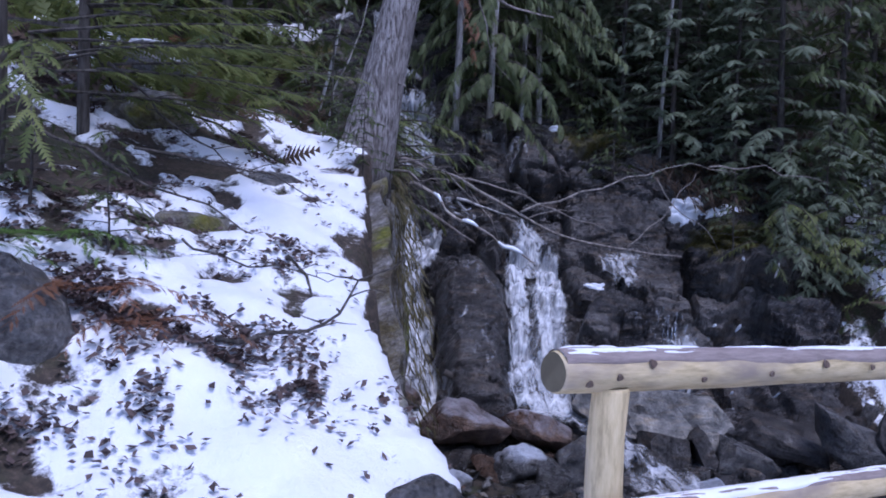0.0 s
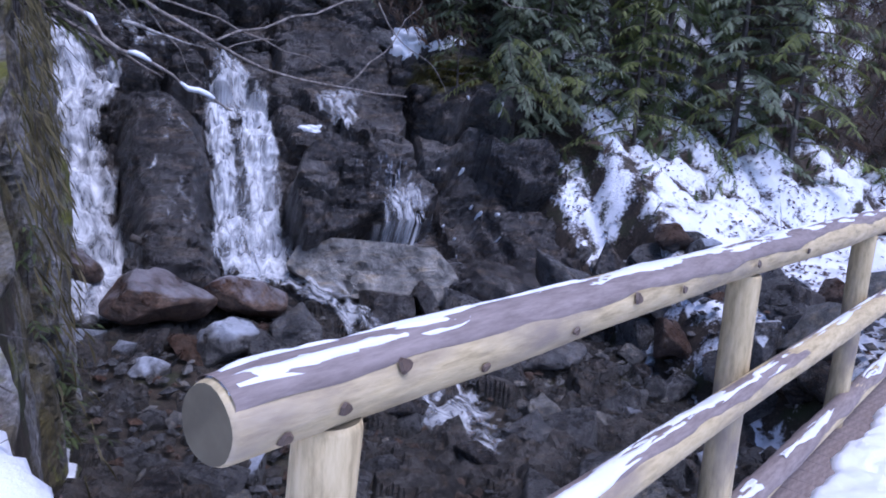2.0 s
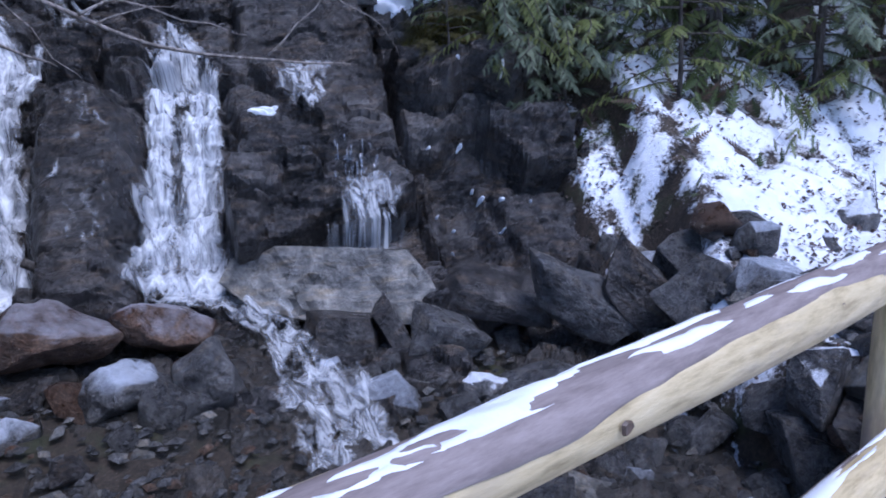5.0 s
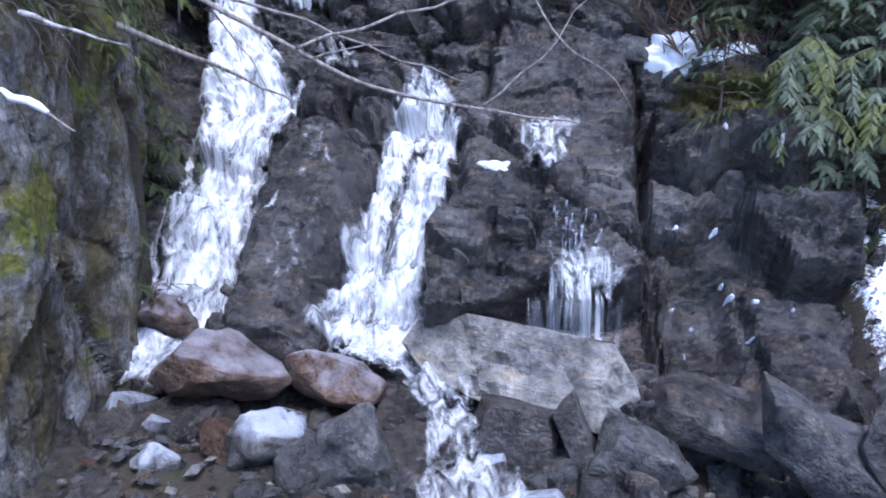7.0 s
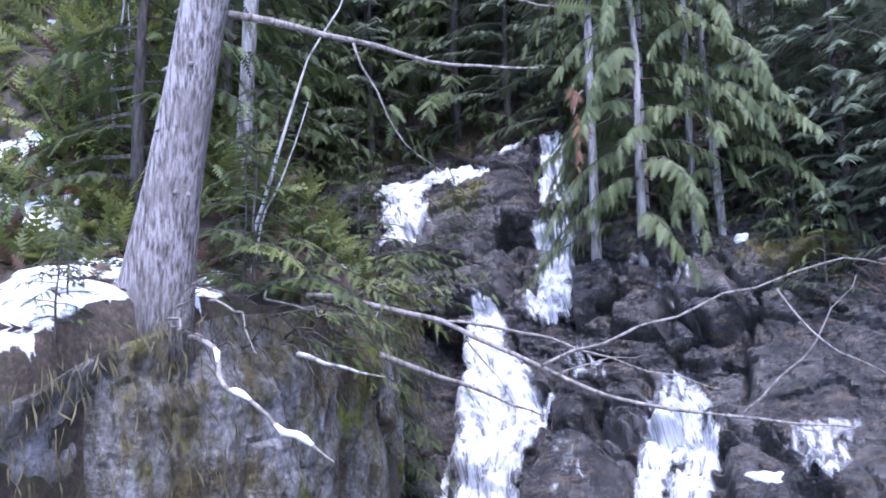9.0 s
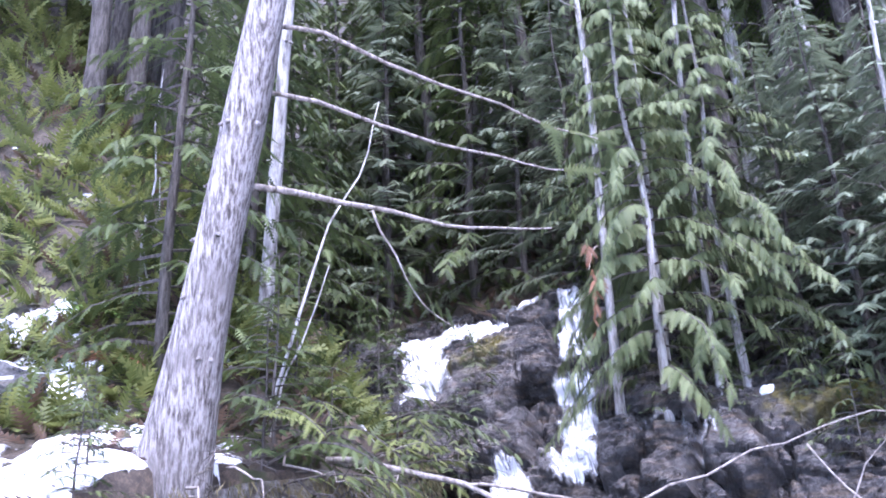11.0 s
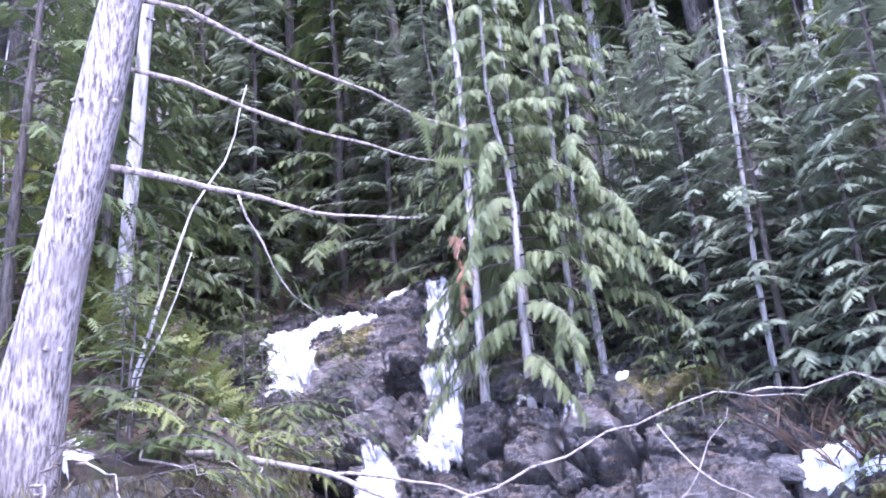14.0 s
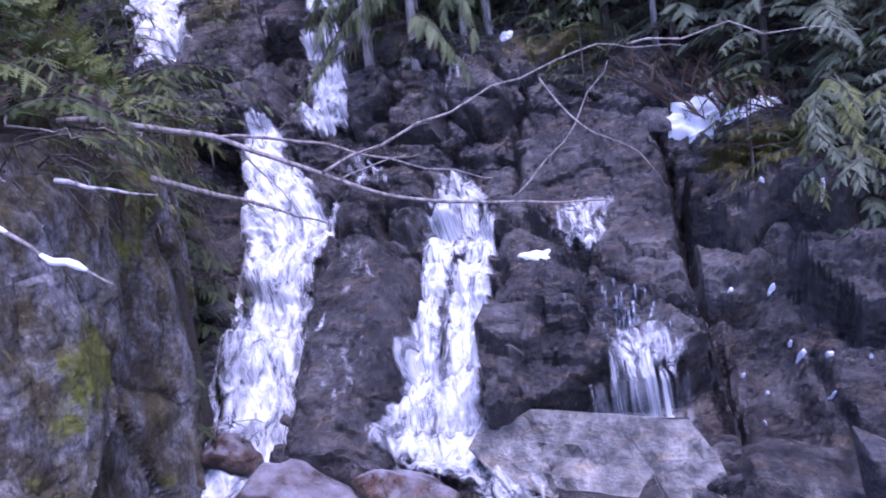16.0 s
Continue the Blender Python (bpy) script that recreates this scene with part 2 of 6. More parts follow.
def leaf_material(name, dark, light, through_light=0.25):
    m, n, l, p = material(name)
    g = n.new("ShaderNodeNewGeometry")
    rnd = n.new("ShaderNodeObjectInfo")
    c = colours(n, l, g.outputs["Random Per Island"], [(0.0, dark), (1.0, light)])
    c = blend(n, l, 0.5, c, colours(n, l, rnd.outputs["Random"], [(0.0, (0.62, 0.66, 0.6)), (1.0, (1, 1, 1))]), "MULTIPLY")
    l.new(c, p.inputs["Base Color"])
    p.inputs["Roughness"].default_value = 0.6
    p.inputs["Specular IOR Level"].default_value = 0.35
    tr = n.new("ShaderNodeBsdfTranslucent")
    l.new(c, tr.inputs[0])
    mix = n.new("ShaderNodeMixShader")
    mix.inputs[0].default_value = through_light
    l.new(p.outputs[0], mix.inputs[1])
    l.new(tr.outputs[0], mix.inputs[2])
    l.new(mix.outputs[0], n["Material Output"].inputs[0])
    return m


CEDAR = leaf_material("yellow green cedar sprays", (0.09, 0.12, 0.05), (0.25, 0.29, 0.14), 0.4)
HEMLOCK = leaf_material("deep green hemlock sprays", (0.04, 0.06, 0.02), (0.12, 0.155, 0.055), 0.35)
YOUNG = leaf_material("light green hemlock sprays", (0.09, 0.115, 0.03), (0.22, 0.245, 0.08), 0.4)
FIR = leaf_material("blue green fir sprays", (0.085, 0.112, 0.068), (0.26, 0.305, 0.205), 0.4)
FERN = leaf_material("green fern leaf", (0.05, 0.10, 0.015), (0.12, 0.19, 0.04))
DEAD_FERN = leaf_material("rusty dead sprays", (0.12, 0.05, 0.025), (0.22, 0.10, 0.05))
BRUSH = leaf_material("dark dry brush", (0.05, 0.034, 0.024), (0.16, 0.105, 0.072))
LITTER = leaf_material("dead brown leaves", (0.06, 0.045, 0.045), (0.17, 0.12, 0.11))
GRASS = leaf_material("dry hanging grass", (0.06, 0.055, 0.022), (0.17, 0.14, 0.065))


# ---------------------------------------------------------------- mesh helpers
def mesh_object(name, verts, faces, mat, parent=None, label="", smooth=False):
    me = bpy.data.meshes.new(name)
    me.from_pydata([tuple(v) for v in verts] if not isinstance(verts, np.ndarray) else verts.tolist(), [], faces if isinstance(faces, list) else faces.tolist())
    for one in mat if isinstance(mat, (list, tuple)) else (mat,):
        me.materials.append(one)
    if smooth:
        me.polygons.foreach_set("use_smooth", np.ones(len(me.polygons), bool))
    me.update()
    ob = new(name, me)
    if parent:
        ob.parent = parent
    if label:
        ob["label"] = label
    return ob


def part(name, bm, mat, parent, label=""):
    me = bpy.data.meshes.new(name)
    bm.to_mesh(me)
    bm.free()
    me.materials.append(mat)
    ob = new(name, me)
    ob.parent = parent
    if label:
        ob["label"] = label
    return ob


def grid_faces(rows, cols):
    i = np.arange(rows - 1)[:, None] * cols + np.arange(cols - 1)[None]
    return np.stack([i, i + 1, i + cols + 1, i + cols], -1).reshape(-1, 4)


def set_attribute(ob, name, values):
    ob.data.attributes.new(name, "FLOAT", "POINT").data.foreach_set("value", np.asarray(values, np.float32).ravel())


def tube(points, radii, sides=8, rough=0.0, seed=0):
    """Vertices and faces of a round tapering limb along points, with closed ends."""
    pts = np.asarray(points, float)
    radii = np.asarray(radii, float)
    tangent = np.gradient(pts, axis=0)
    tangent /= np.linalg.norm(tangent, axis=1)[:, None] + 1e-9
    ref = np.array([0.0, 0, 1]) if abs(tangent[0][2]) < 0.9 else np.array([1.0, 0, 0])
    side = np.cross(tangent, ref)
    side /= np.linalg.norm(side, axis=1)[:, None] + 1e-9
    up = np.cross(side, tangent)
    a = np.linspace(0, 2 * np.pi, sides, endpoint=False)
    r = radii[:, None] * np.ones(sides)
    if rough:
        r = r * (1 + rough * smooth_noise(np.cos(a)[None] * 1.5 + 9, np.sin(a)[None] * 1.5, np.arange(len(pts))[:, None] * 0.4, seed))
    v = pts[:, None] + r[..., None] * (np.cos(a)[None, :, None] * side[:, None] + np.sin(a)[None, :, None] * up[:, None])
    verts = v.reshape(-1, 3)
    faces = []
    for i in range(len(pts) - 1):
        for j in range(sides):
            k = (j + 1) % sides
            faces.append((i * sides + j, i * sides + k, (i + 1) * sides + k, (i + 1) * sides + j))
    faces.append(tuple(range(sides))[::-1])
    faces.append(tuple(range((len(pts) - 1) * sides, len(pts) * sides)))
    return verts, faces


def joined(pieces):
    verts, faces, base = [], [], 0
    for v, f in pieces:
        verts.append(np.asarray(v, float))
        faces += [tuple(base + i for i in one) for one in f]
        base += len(v)
    return np.concatenate(verts), faces


def bent(a, b, steps, wobble, seed, sag=0.0):
    a, b = np.array(a, float), np.array(b, float)
    t = np.linspace(0, 1, steps)
    pts = a + (b - a) * t[:, None]
    env = (np.sin(np.pi * np.minimum(t, 0.999)) * 0.7 + t * 0.3)[:, None]
    w = np.stack([smooth_noise(t * steps * 0.35, seed, k * 7.3, seed) for k in range(3)], 1)
    pts = pts + env * w * wobble
    pts[:, 2] -= sag * t ** 2
    pts[0] = a
    return pts


# ---------------------------------------------------------------- the lie of the land
RAIL0 = np.array((0.36, 2.53, 1.15))
ALONG = np.array((0.8553, 0.5136, -0.055))
ALONG /= np.linalg.norm(ALONG)
ACROSS = np.array((-0.5148, 0.8573))
EDGE_Y = [-30, 0, 1.2, 2.4, 3.0, 3.8, 5.2, 6.7, 8.0, 10.0, 11.2, 11.9, 13.0, 15.0, 17.0, 30]
EDGE_X = [19, 2.1, 1.4, 0.85, 0.46, 0.04, -0.18, -0.32, -0.46, -0.78, -0.98, -1.5, -2.4, -5.0, -7.0, -16]
RIM_Y = np.concatenate([[-30, 0], np.arange(1.2, 13.1, 0.1), [15, 17, 30]])
EDGE_X = np.interp(RIM_Y, EDGE_Y, EDGE_X) + 0.10 * fractal(RIM_Y * 1.5, 0.5, 0.5, 3, 91) * ramp(RIM_Y, 3.2, 4.4)
EDGE_Y = RIM_Y
FACE_Y = [8.6, 9.3, 10.2, 10.6, 11.6, 13, 15, 16.5, 18]
FACE_Z = [-1.9, -1.5, -1.2, -0.85, 0.1, 1.1, 3.8, 5, 6.2]


def along(x, y):
    return (x - RAIL0[0]) * ALONG[0] + (y - RAIL0[1]) * ALONG[1]


def across(x, y):
    return (x - RAIL0[0]) * ACROSS[0] + (y - RAIL0[1]) * ACROSS[1]


def left_bank(x, y):
    z = 0.38 + 0.36 * (np.minimum(y, 7.4) - 2.9) + 0.03 * np.maximum(0, y - 7.4) - 0.3 * np.minimum(x, 0.4)
    z = z + 0.25 * np.maximum(0, -x - 3)
    z = z + 0.75 * ramp(y, 7.8, 10.0) * np.maximum(0, np.interp(y, EDGE_Y, EDGE_X) - 0.35 - x)
    path = -0.03 + 0.06 * np.maximum(0, -x - 0.7)
    k = 0.18
    d = (z - path) / k
    return path + k * np.log1p(np.exp(np.clip(d, -40, 40))) + np.maximum(0, d - 40) * k


def right_bank(s, w):
    z = -0.8 + 0.03 * (s - 9) + 0.6 * np.maximum(0, w - 2.2) + 0.3 * np.maximum(0, w - 8)
    return z + 0.75 * np.maximum(0, s - 13.5) + 0.5 * np.maximum(0, s - 15 + 0.4 * w)


def land(x, y):
    """Height of the ground sheet and how much snow lies on it."""
    x, y = np.broadcast_arrays(np.asarray(x, float), np.asarray(y, float))
    s, w = along(x, y), across(x, y)
    bed = np.interp(w, [-30, -6, 0, 2.6, 4.6, 6.4], [-5.5, -2.6, -2.05, -1.72, -1.5, -1.25])
    back = np.interp(y, FACE_Y + [22, 60], FACE_Z + [10.5, 46])
    behind = ramp(x, -6.5, -5.8) * (1 - ramp(x, 5.0, 5.8)) * (1 - ramp(y, 17.0, 17.8))
    back = back - 1.9 * behind
    z = np.maximum(bed, back)
    bank = right_bank(s, w)
    edge = 6.7 + 0.42 * np.clip(w, -2, 5) + 0.9 * ramp(w, 2, 4)
    bank = bank - (2.2 + 9 * ramp(w, 4.2, 6)) * (1 - ramp(s, edge - 0.9, edge + 0.5))
    z = np.maximum(z, bank)
    left = left_bank(x, y)
    rim = np.interp(y, EDGE_Y, EDGE_X)
    back_off = 0.10 * (1 - ramp(y, 6.8, 8.8)) * ramp(y, 3.6, 4.6)
    on_top = 1 - ramp(x, rim - 0.24 - back_off, rim + 0.05 - back_off)
    low = np.minimum(z, left)
    z = np.where(x < rim + 0.05, low + (np.maximum(left, np.where(x < rim - 2, z, -99)) - low) * on_top, z)
    n1 = fractal(x * 0.55, y * 0.55, 0.3, 4, 11)
    n2 = fractal(x * 2.1, y * 2.1, 4.3, 4, 21)
    n3 = fractal(x * 5.2, y * 5.2, 2.3, 3, 27)
    snow = np.zeros_like(z)
    snow = np.where(x < rim + 0.1, 0.72 + 0.10 * n1 + 0.17 * n2 + 0.30 * n3 * ramp(-x - 0.16 * (y - 3), 0.1, 0.9) - 0.14 * ramp(-x - 0.16 * (y - 3), 0.5, 1.5) - 0.34 * ramp(y, 7.9, 9.2) + 0.4 * (1 - ramp(y, 2.75, 3.2)), snow)
    bare = ramp(fractal(x * 1.7, y * 1.7, 9.5, 4, 61), 0.2, 0.6)
    snow = np.where(x < rim - 0.15, snow - 0.22 * bare, snow)
    clumps = ramp(fractal(x * 2.6, y * 2.6, 1.5, 4, 63), 0.12, 0.5) * ramp(-x - 0.10 * (y - 3), 0.0, 0.7) + 0.6 * ramp(fractal(x * 6.5, y * 6.5, 1.5, 3, 65), 0.25, 0.6)
    snow = np.where((x < rim - 0.2) & (y > 2.6), snow - 0.29 * clumps, snow)
    snow = np.where((x < rim) & (y < 2.6), 0.95, snow)
    right = (s > edge - 0.6) & (x > rim)
    snow = np.where(right, 0.59 + 0.12 * n1 + 0.22 * n2 + 0.18 * n3 - 0.35 * ramp(w, 5.8, 7.5) - 0.14 * ramp(s + 0.35 * w, 13.6, 14.4), snow)
    snow = np.where(right & (w < 2.4) & (s > 8) & (s < 13.6), 0.75 + 0.2 * ramp(s, 10, 11) + 0.2 * n2 - 0.5 * ramp(s, 13.0, 13.6), snow)
    snow = np.where(right & (s > 15.2) & (w > 0.3) & (w < 7), 0.42 + 0.30 * n1 + 0.22 * n2, snow)
    snow = np.where(x < rim, snow + 0.3 * np.exp(-((x + 0.8) / 0.6) ** 2 - ((y - 6.9) / 0.8) ** 2), snow)
    far = np.maximum(0.02, np.minimum(0.3, np.hypot(x - 2, y - 8) * 0.02))
    z = z + n2 * far * 0.5 + n1 * far * 0.8
    z = z + (0.05 + 0.03 * n3 + 0.02 * n2) * ramp(snow, 0.45, 0.65)
    return z, snow


def axis(fine_low, fine_high, step, low, high, growth=1.13):
    out, d, v = list(np.arange(fine_low, fine_high, step)), step, fine_high
    while v < high:
        out.append(v)
        d *= growth
        v += d
    d, v = step, fine_low
    while v > low:
        d *= growth
        v -= d
        out.append(v)
    return np.array(sorted(out))


gx, gy = axis(-5.0, 11.5, 0.06, -160, 160), axis(0.8, 17.5, 0.06, -160, 160)
X, Y = np.meshgrid(gx, gy)
Z, S = land(X, Y)
steep = np.hypot(np.gradient(Z, gy, axis=0), np.gradient(Z, gx, axis=1))
S = S - 0.26 * ramp(steep + 0.5 * fractal(X * 2.5, Y * 2.5, 0.5, 3, 95), 1.5, 2.5) * (X > 2) - 0.6 * ramp(steep, 1.8, 3.0) * (X < 2) * (Y > 4)
ground = mesh_object("ground", np.stack([X, Y, Z], -1).reshape(-1, 3), grid_faces(len(gy), len(gx)), GROUND, smooth=True)
set_attribute(ground, "snow", S)
tagged(ground, "wooded gully floor with brown litter and patchy snow", "ground", kind="structure")


def height(x, y):
    return float(land(np.array([x]), np.array([y]))[0][0])


# the rock face behind, with its ledges
PROFILE = np.stack([FACE_Y, FACE_Z], 1)
STEP = np.concatenate([[0], np.cumsum(np.linalg.norm(np.diff(PROFILE, axis=0), axis=1))])


def face_point(x, q, lift=0.0):
    """A point of the rock face at x, q metres up its slope, lift metres off the rock."""
    y, z = np.interp(q, STEP, PROFILE[:, 0]), np.interp(q, STEP, PROFILE[:, 1])
    ty = np.interp(q + 0.4, STEP, PROFILE[:, 0]) - np.interp(q - 0.4, STEP, PROFILE[:, 0])
    tz = np.interp(q + 0.4, STEP, PROFILE[:, 1]) - np.interp(q - 0.4, STEP, PROFILE[:, 1])
    length = np.hypot(ty, tz) + 1e-9
    d = face_relief(x, q) + lift
    return np.stack([x + 0 * q, y - d * tz / length, z + d * ty / length], -1)


def q_of(z):
    return float(np.interp(z, FACE_Z, STEP))


def hump(x, q, cx, cz, rx, rq, amount, power=4):
    cq = q_of(cz)
    return amount * np.exp(-np.abs((x - cx) / rx) ** power - np.abs((q - cq) / rq) ** power)


def inside(x, q, corners):
    """Signed distance, positive inside, to an outline given in x and height on the face."""
    pts = [(cx, q_of(cz)) for cx, cz in corners]
    best, odd = np.full(x.shape, 9.0), np.zeros(x.shape, bool)
    for (ax, aq), (bx2, bq) in zip(pts, pts[1:] + pts[:1]):
        ex, eq = bx2 - ax, bq - aq
        t = np.clip(((x - ax) * ex + (q - aq) * eq) / (ex * ex + eq * eq), 0, 1)
        best = np.minimum(best, np.hypot(x - ax - t * ex, q - aq - t * eq))
        cross = (aq > q) != (bq > q)
        odd ^= cross & (x < ax + (q - aq) * ex / (eq if abs(eq) > 1e-6 else 1e-6))
    return np.where(odd, best, -best)


# rock masses of the face: outline in x and height, how far proud, softness of the edge, smoothness of the rock
MASSES = (
    ([(-0.10, 0.62), (0.00, 0.95), (0.35, 1.08), (0.75, 1.0), (1.0, 0.7), (1.0, 0.1), (0.92, -0.85), (0.02, -0.85), (-0.02, 0.1)], 0.55, 0.26, 0.92),
    ([(-0.2, 1.42), (0.15, 1.75), (0.5, 1.62), (0.5, 1.12), (0.1, 1.1)], 0.34, 0.12, 0.6),
    ([(0.55, 1.62), (0.9, 1.7), (1.02, 1.3), (0.85, 1.08), (0.55, 1.15)], 0.28, 0.10, 0.5),
    ([(1.84, 0.10), (1.98, 0.42), (2.34, 0.62), (2.9, 0.52), (3.4, 0.36), (3.84, 0.10), (3.4, -0.02), (2.95, -0.04), (2.6, -0.2), (1.88, -0.36)], 0.66, 0.05, 0.25),
    ([(1.9, 0.95), (2.3, 1.05), (2.75, 0.72), (2.5, 0.55), (2.0, 0.45)], 0.16, 0.07, 0.3),
    ([(2.4, -0.16), (3.8, 0.02), (3.98, -0.85), (2.2, -0.85)], -0.24, 0.08, 0.85),
    ([(1.95, 1.15), (2.1, 2.4), (3.55, 2.0), (3.72, 0.9), (3.82, 0.2), (2.9, 0.55)], 0.12, 0.12, 0.88),
    ([(3.80, 1.45), (4.1, 1.62), (4.6, 1.5), (5.3, 1.6), (5.8, 1.1), (5.2, 0.82), (4.7, 0.92), (4.4, 0.78), (3.9, 0.95)], 0.50, 0.09, 0.0),
    ([(3.85, 0.72), (4.15, 0.80), (4.5, 0.55), (4.2, 0.35), (3.92, 0.40)], 0.20, 0.06, 0.6),
    ([(4.7, 0.62), (5.7, 0.55), (5.8, 0.2), (5.1, 0.15), (4.85, 0.35)], 0.42, 0.06, 0.5),
    ([(4.0, 0.30), (4.7, 0.32), (5.7, 0.0), (5.8, -0.95), (4.1, -0.95)], -0.22, 0.14, 0.92),
    ([(4.15, 0.05), (4.7, 0.1), (4.8, -0.7), (4.2, -0.75)], -0.30, 0.20, 0.9),
    ([(-0.36, 3.88), (0.3, 3.98), (1.02, 3.72), (1.05, 3.30), (-0.25, 3.38)], 0.40, 0.05, 0.6),
    ([(-0.15, 3.25), (0.45, 3.2), (0.42, 2.75), (-0.08, 2.6)], 0.20, 0.06, 0.4),
    ([(0.5, 3.2), (1.08, 3.1), (1.12, 2.2), (0.5, 2.3)], 0.26, 0.07, 0.4),
    ([(1.18, 2.7), (1.35, 3.2), (1.7, 3.25), (1.98, 2.6), (1.6, 2.35)], 0.34, 0.14, 0.75),
    ([(-3.3, 4.7), (-2.6, 5.45), (-1.7, 5.4), (-1.25, 4.5), (-1.9, 3.7), (-3.0, 3.75)], 0.30, 0.20, 0.6),
    ([(-2.1, 3.5), (-1.2, 3.7), (-1.15, 2.9), (-2.0, 2.8)], 0.30, 0.12, 0.5),
    ([(-2.3, 2.5), (-1.7, 2.3), (-1.2, 0.9), (-1.05, -0.9), (-2.2, -0.9)], -0.42, 0.12, 0.7),
)


def face_relief(x, q):
    x, q = np.broadcast_arrays(np.asarray(x, float), np.asarray(q, float))
    rough = 0.40 * blocks(x * 0.62 + 0.25 * q, q * 1.1 - 0.12 * x, 0.5, 3, 0.9)
    rough = rough + 0.17 * blocks(x * 1.3 + 3, q * 2.4 + 0.5 * x, 2.5, 9, 0.9)
    rough = rough + 0.03 * blocks(x * 3.4, q * 7 + 1.6 * x, 4.5, 15)
    bed_at = q * 2.3 + 0.55 * x + 0.5 * fractal(x * 0.8, q * 0.8, 7, 2, 6)
    rough = rough + 0.13 * (bed_at - np.floor(bed_at)) * (0.6 + 0.4 * smooth_noise(x * 0.9, np.floor(bed_at), 1, 8))
    fine_bed = q * 6.1 + 1.4 * x + 0.6 * fractal(x * 2, q * 2, 7, 2, 7)
    rough = rough + 0.03 * (fine_bed - np.floor(fine_bed))
    calm, proud = np.zeros(x.shape), np.zeros(x.shape)
    wx, wq = x + 0.07 * fractal(x * 2.2, q * 2.2, 3, 4, 201), q + 0.07 * fractal(x * 2.2, q * 2.2, 8, 4, 203)
    for corners, amount, soft, smooth in MASSES:
        depth_in = inside(wx, wq + 0.8 * max(amount, 0), corners)
        rise = ramp(depth_in, -0.4 * soft, soft)
        proud = proud + amount * rise - 0.14 * np.exp(-((depth_in + 0.05) / 0.05) ** 2) * (soft < 0.3)
        calm = np.maximum(calm, 0.9 * smooth * rise)
    r = rough * (1 - calm) + proud + 0.022 * fractal(x * 5, q * 5, 2, 4, 5) + 0.06 * blocks(x * 1.9 + 0.7 * q, q * 3.1 - 0.8 * x, 6.5, 23, 1.2) + 0.018 * blocks(x * 6, q * 9 + 3 * x, 1.5, 29, 1.2)
    r = r - hump(x, q, -0.6, 0.9, 0.5, 2.0, 0.26, 4)            # channel of the first fall
    r = r - hump(x, q, 1.4, 0.3, 0.38, 1.5, 0.16, 4)            # channel of the second fall
    r = r - hump(x, q, -0.5, 3.1, 0.36, 0.8, 0.18, 4)
    crack = wx - (3.62 + 0.42 * np.clip((q_of(2.0) - q) / (q_of(2.0) - q_of(-0.9)), 0, 1))
    open_part = 1 - ramp(q, q_of(1.7), q_of(2.2))
    r = r - 0.30 * ramp(crack, -0.01, 0.04) * (1 - ramp(crack, 0.3, 1.2)) * open_part
    r = r - 0.22 * np.exp(-(crack / 0.045) ** 2) * open_part
    return r


fx, fq = np.arange(-6.6, 5.9, 0.035), np.arange(0.3, STEP[-1], 0.032)
X, Q = np.meshgrid(fx, fq)
cliff = mesh_object("cliff", face_point(X, Q).reshape(-1, 3), grid_faces(len(fq), len(fx)), FACE)
set_attribute(cliff, "moss", np.clip(hump(X, Q, 4.7, 1.35, 0.85, 0.6, 1.0) + hump(X, Q, -3.2, 4.6, 1.6, 0.7, 0.8) + hump(X, Q, 2.6, 3.2, 0.9, 0.7, 0.85) + hump(X, Q, 0.5, 3.6, 0.5, 0.3, 0.7), 0, 1))
tagged(cliff, "dark wet broken rock face behind the waterfall", "rock face", kind="structure")

# the mossy wall at the side of the gully
wy, wv = np.arange(2.75, 13.2, 0.035), np.linspace(-0.08, 1, 110)
Yw, V = np.meshgrid(wy, wv)
rim = np.interp(Yw, EDGE_Y, EDGE_X)
top = left_bank(rim, Yw) + 0.02 - 0.16 * (1 - ramp(Yw, 6.8, 8.8))
foot = -1.9 + 0 * Yw
Zw = top + (foot - top) * np.maximum(V, 0)
depth = top - Zw
out = 0.30 * ramp(V, 0, 0.12) - 0.14 + 0.10 * V + 0.10 * np.sin(Yw * 1.1 + 1) * ramp(V, 0, 0.3)
out = out + ramp(V, -0.02, 0.1) * (0.24 * blocks(Yw * 0.7, Zw * 0.5 + 0.2 * Yw, 3.5, 31) + 0.05 * blocks(Yw * 2.2, Zw * 1.2, 1.5, 37) + 0.04 * fractal(Yw * 4, Zw * 3, 0, 4, 41))
near_part = 1 - ramp(Yw, 6.8, 8.8)
close = -0.14 - 0.14 * ramp(V, 0, 0.1) + 0.24 * V + ramp(V, -0.02, 0.1) * (0.09 * blocks(Yw * 0.7, Zw * 0.5 + 0.2 * Yw, 3.5, 31) + 0.04 * blocks(Yw * 2.2, Zw * 1.2, 1.5, 37) + 0.03 * fractal(Yw * 4, Zw * 3, 0, 4, 41))
out = out + (close - out) * near_part - 0.35 * ramp(Yw, 10.3, 11.1)
Xw = rim + out - 0.6 * np.maximum(0, -V) / 0.08
Zw = Zw - 0.22 * np.maximum(0, -V) / 0.08
gully_wall = mesh_object("rock_wall", np.stack([Xw, Yw, Zw], -1).reshape(-1, 3), grid_faces(len(wv), len(wy)), MOSS_ROCK)
tagged(gully_wall, "mossy lichen-covered rock wall beside the falls", "rock face", kind="structure")

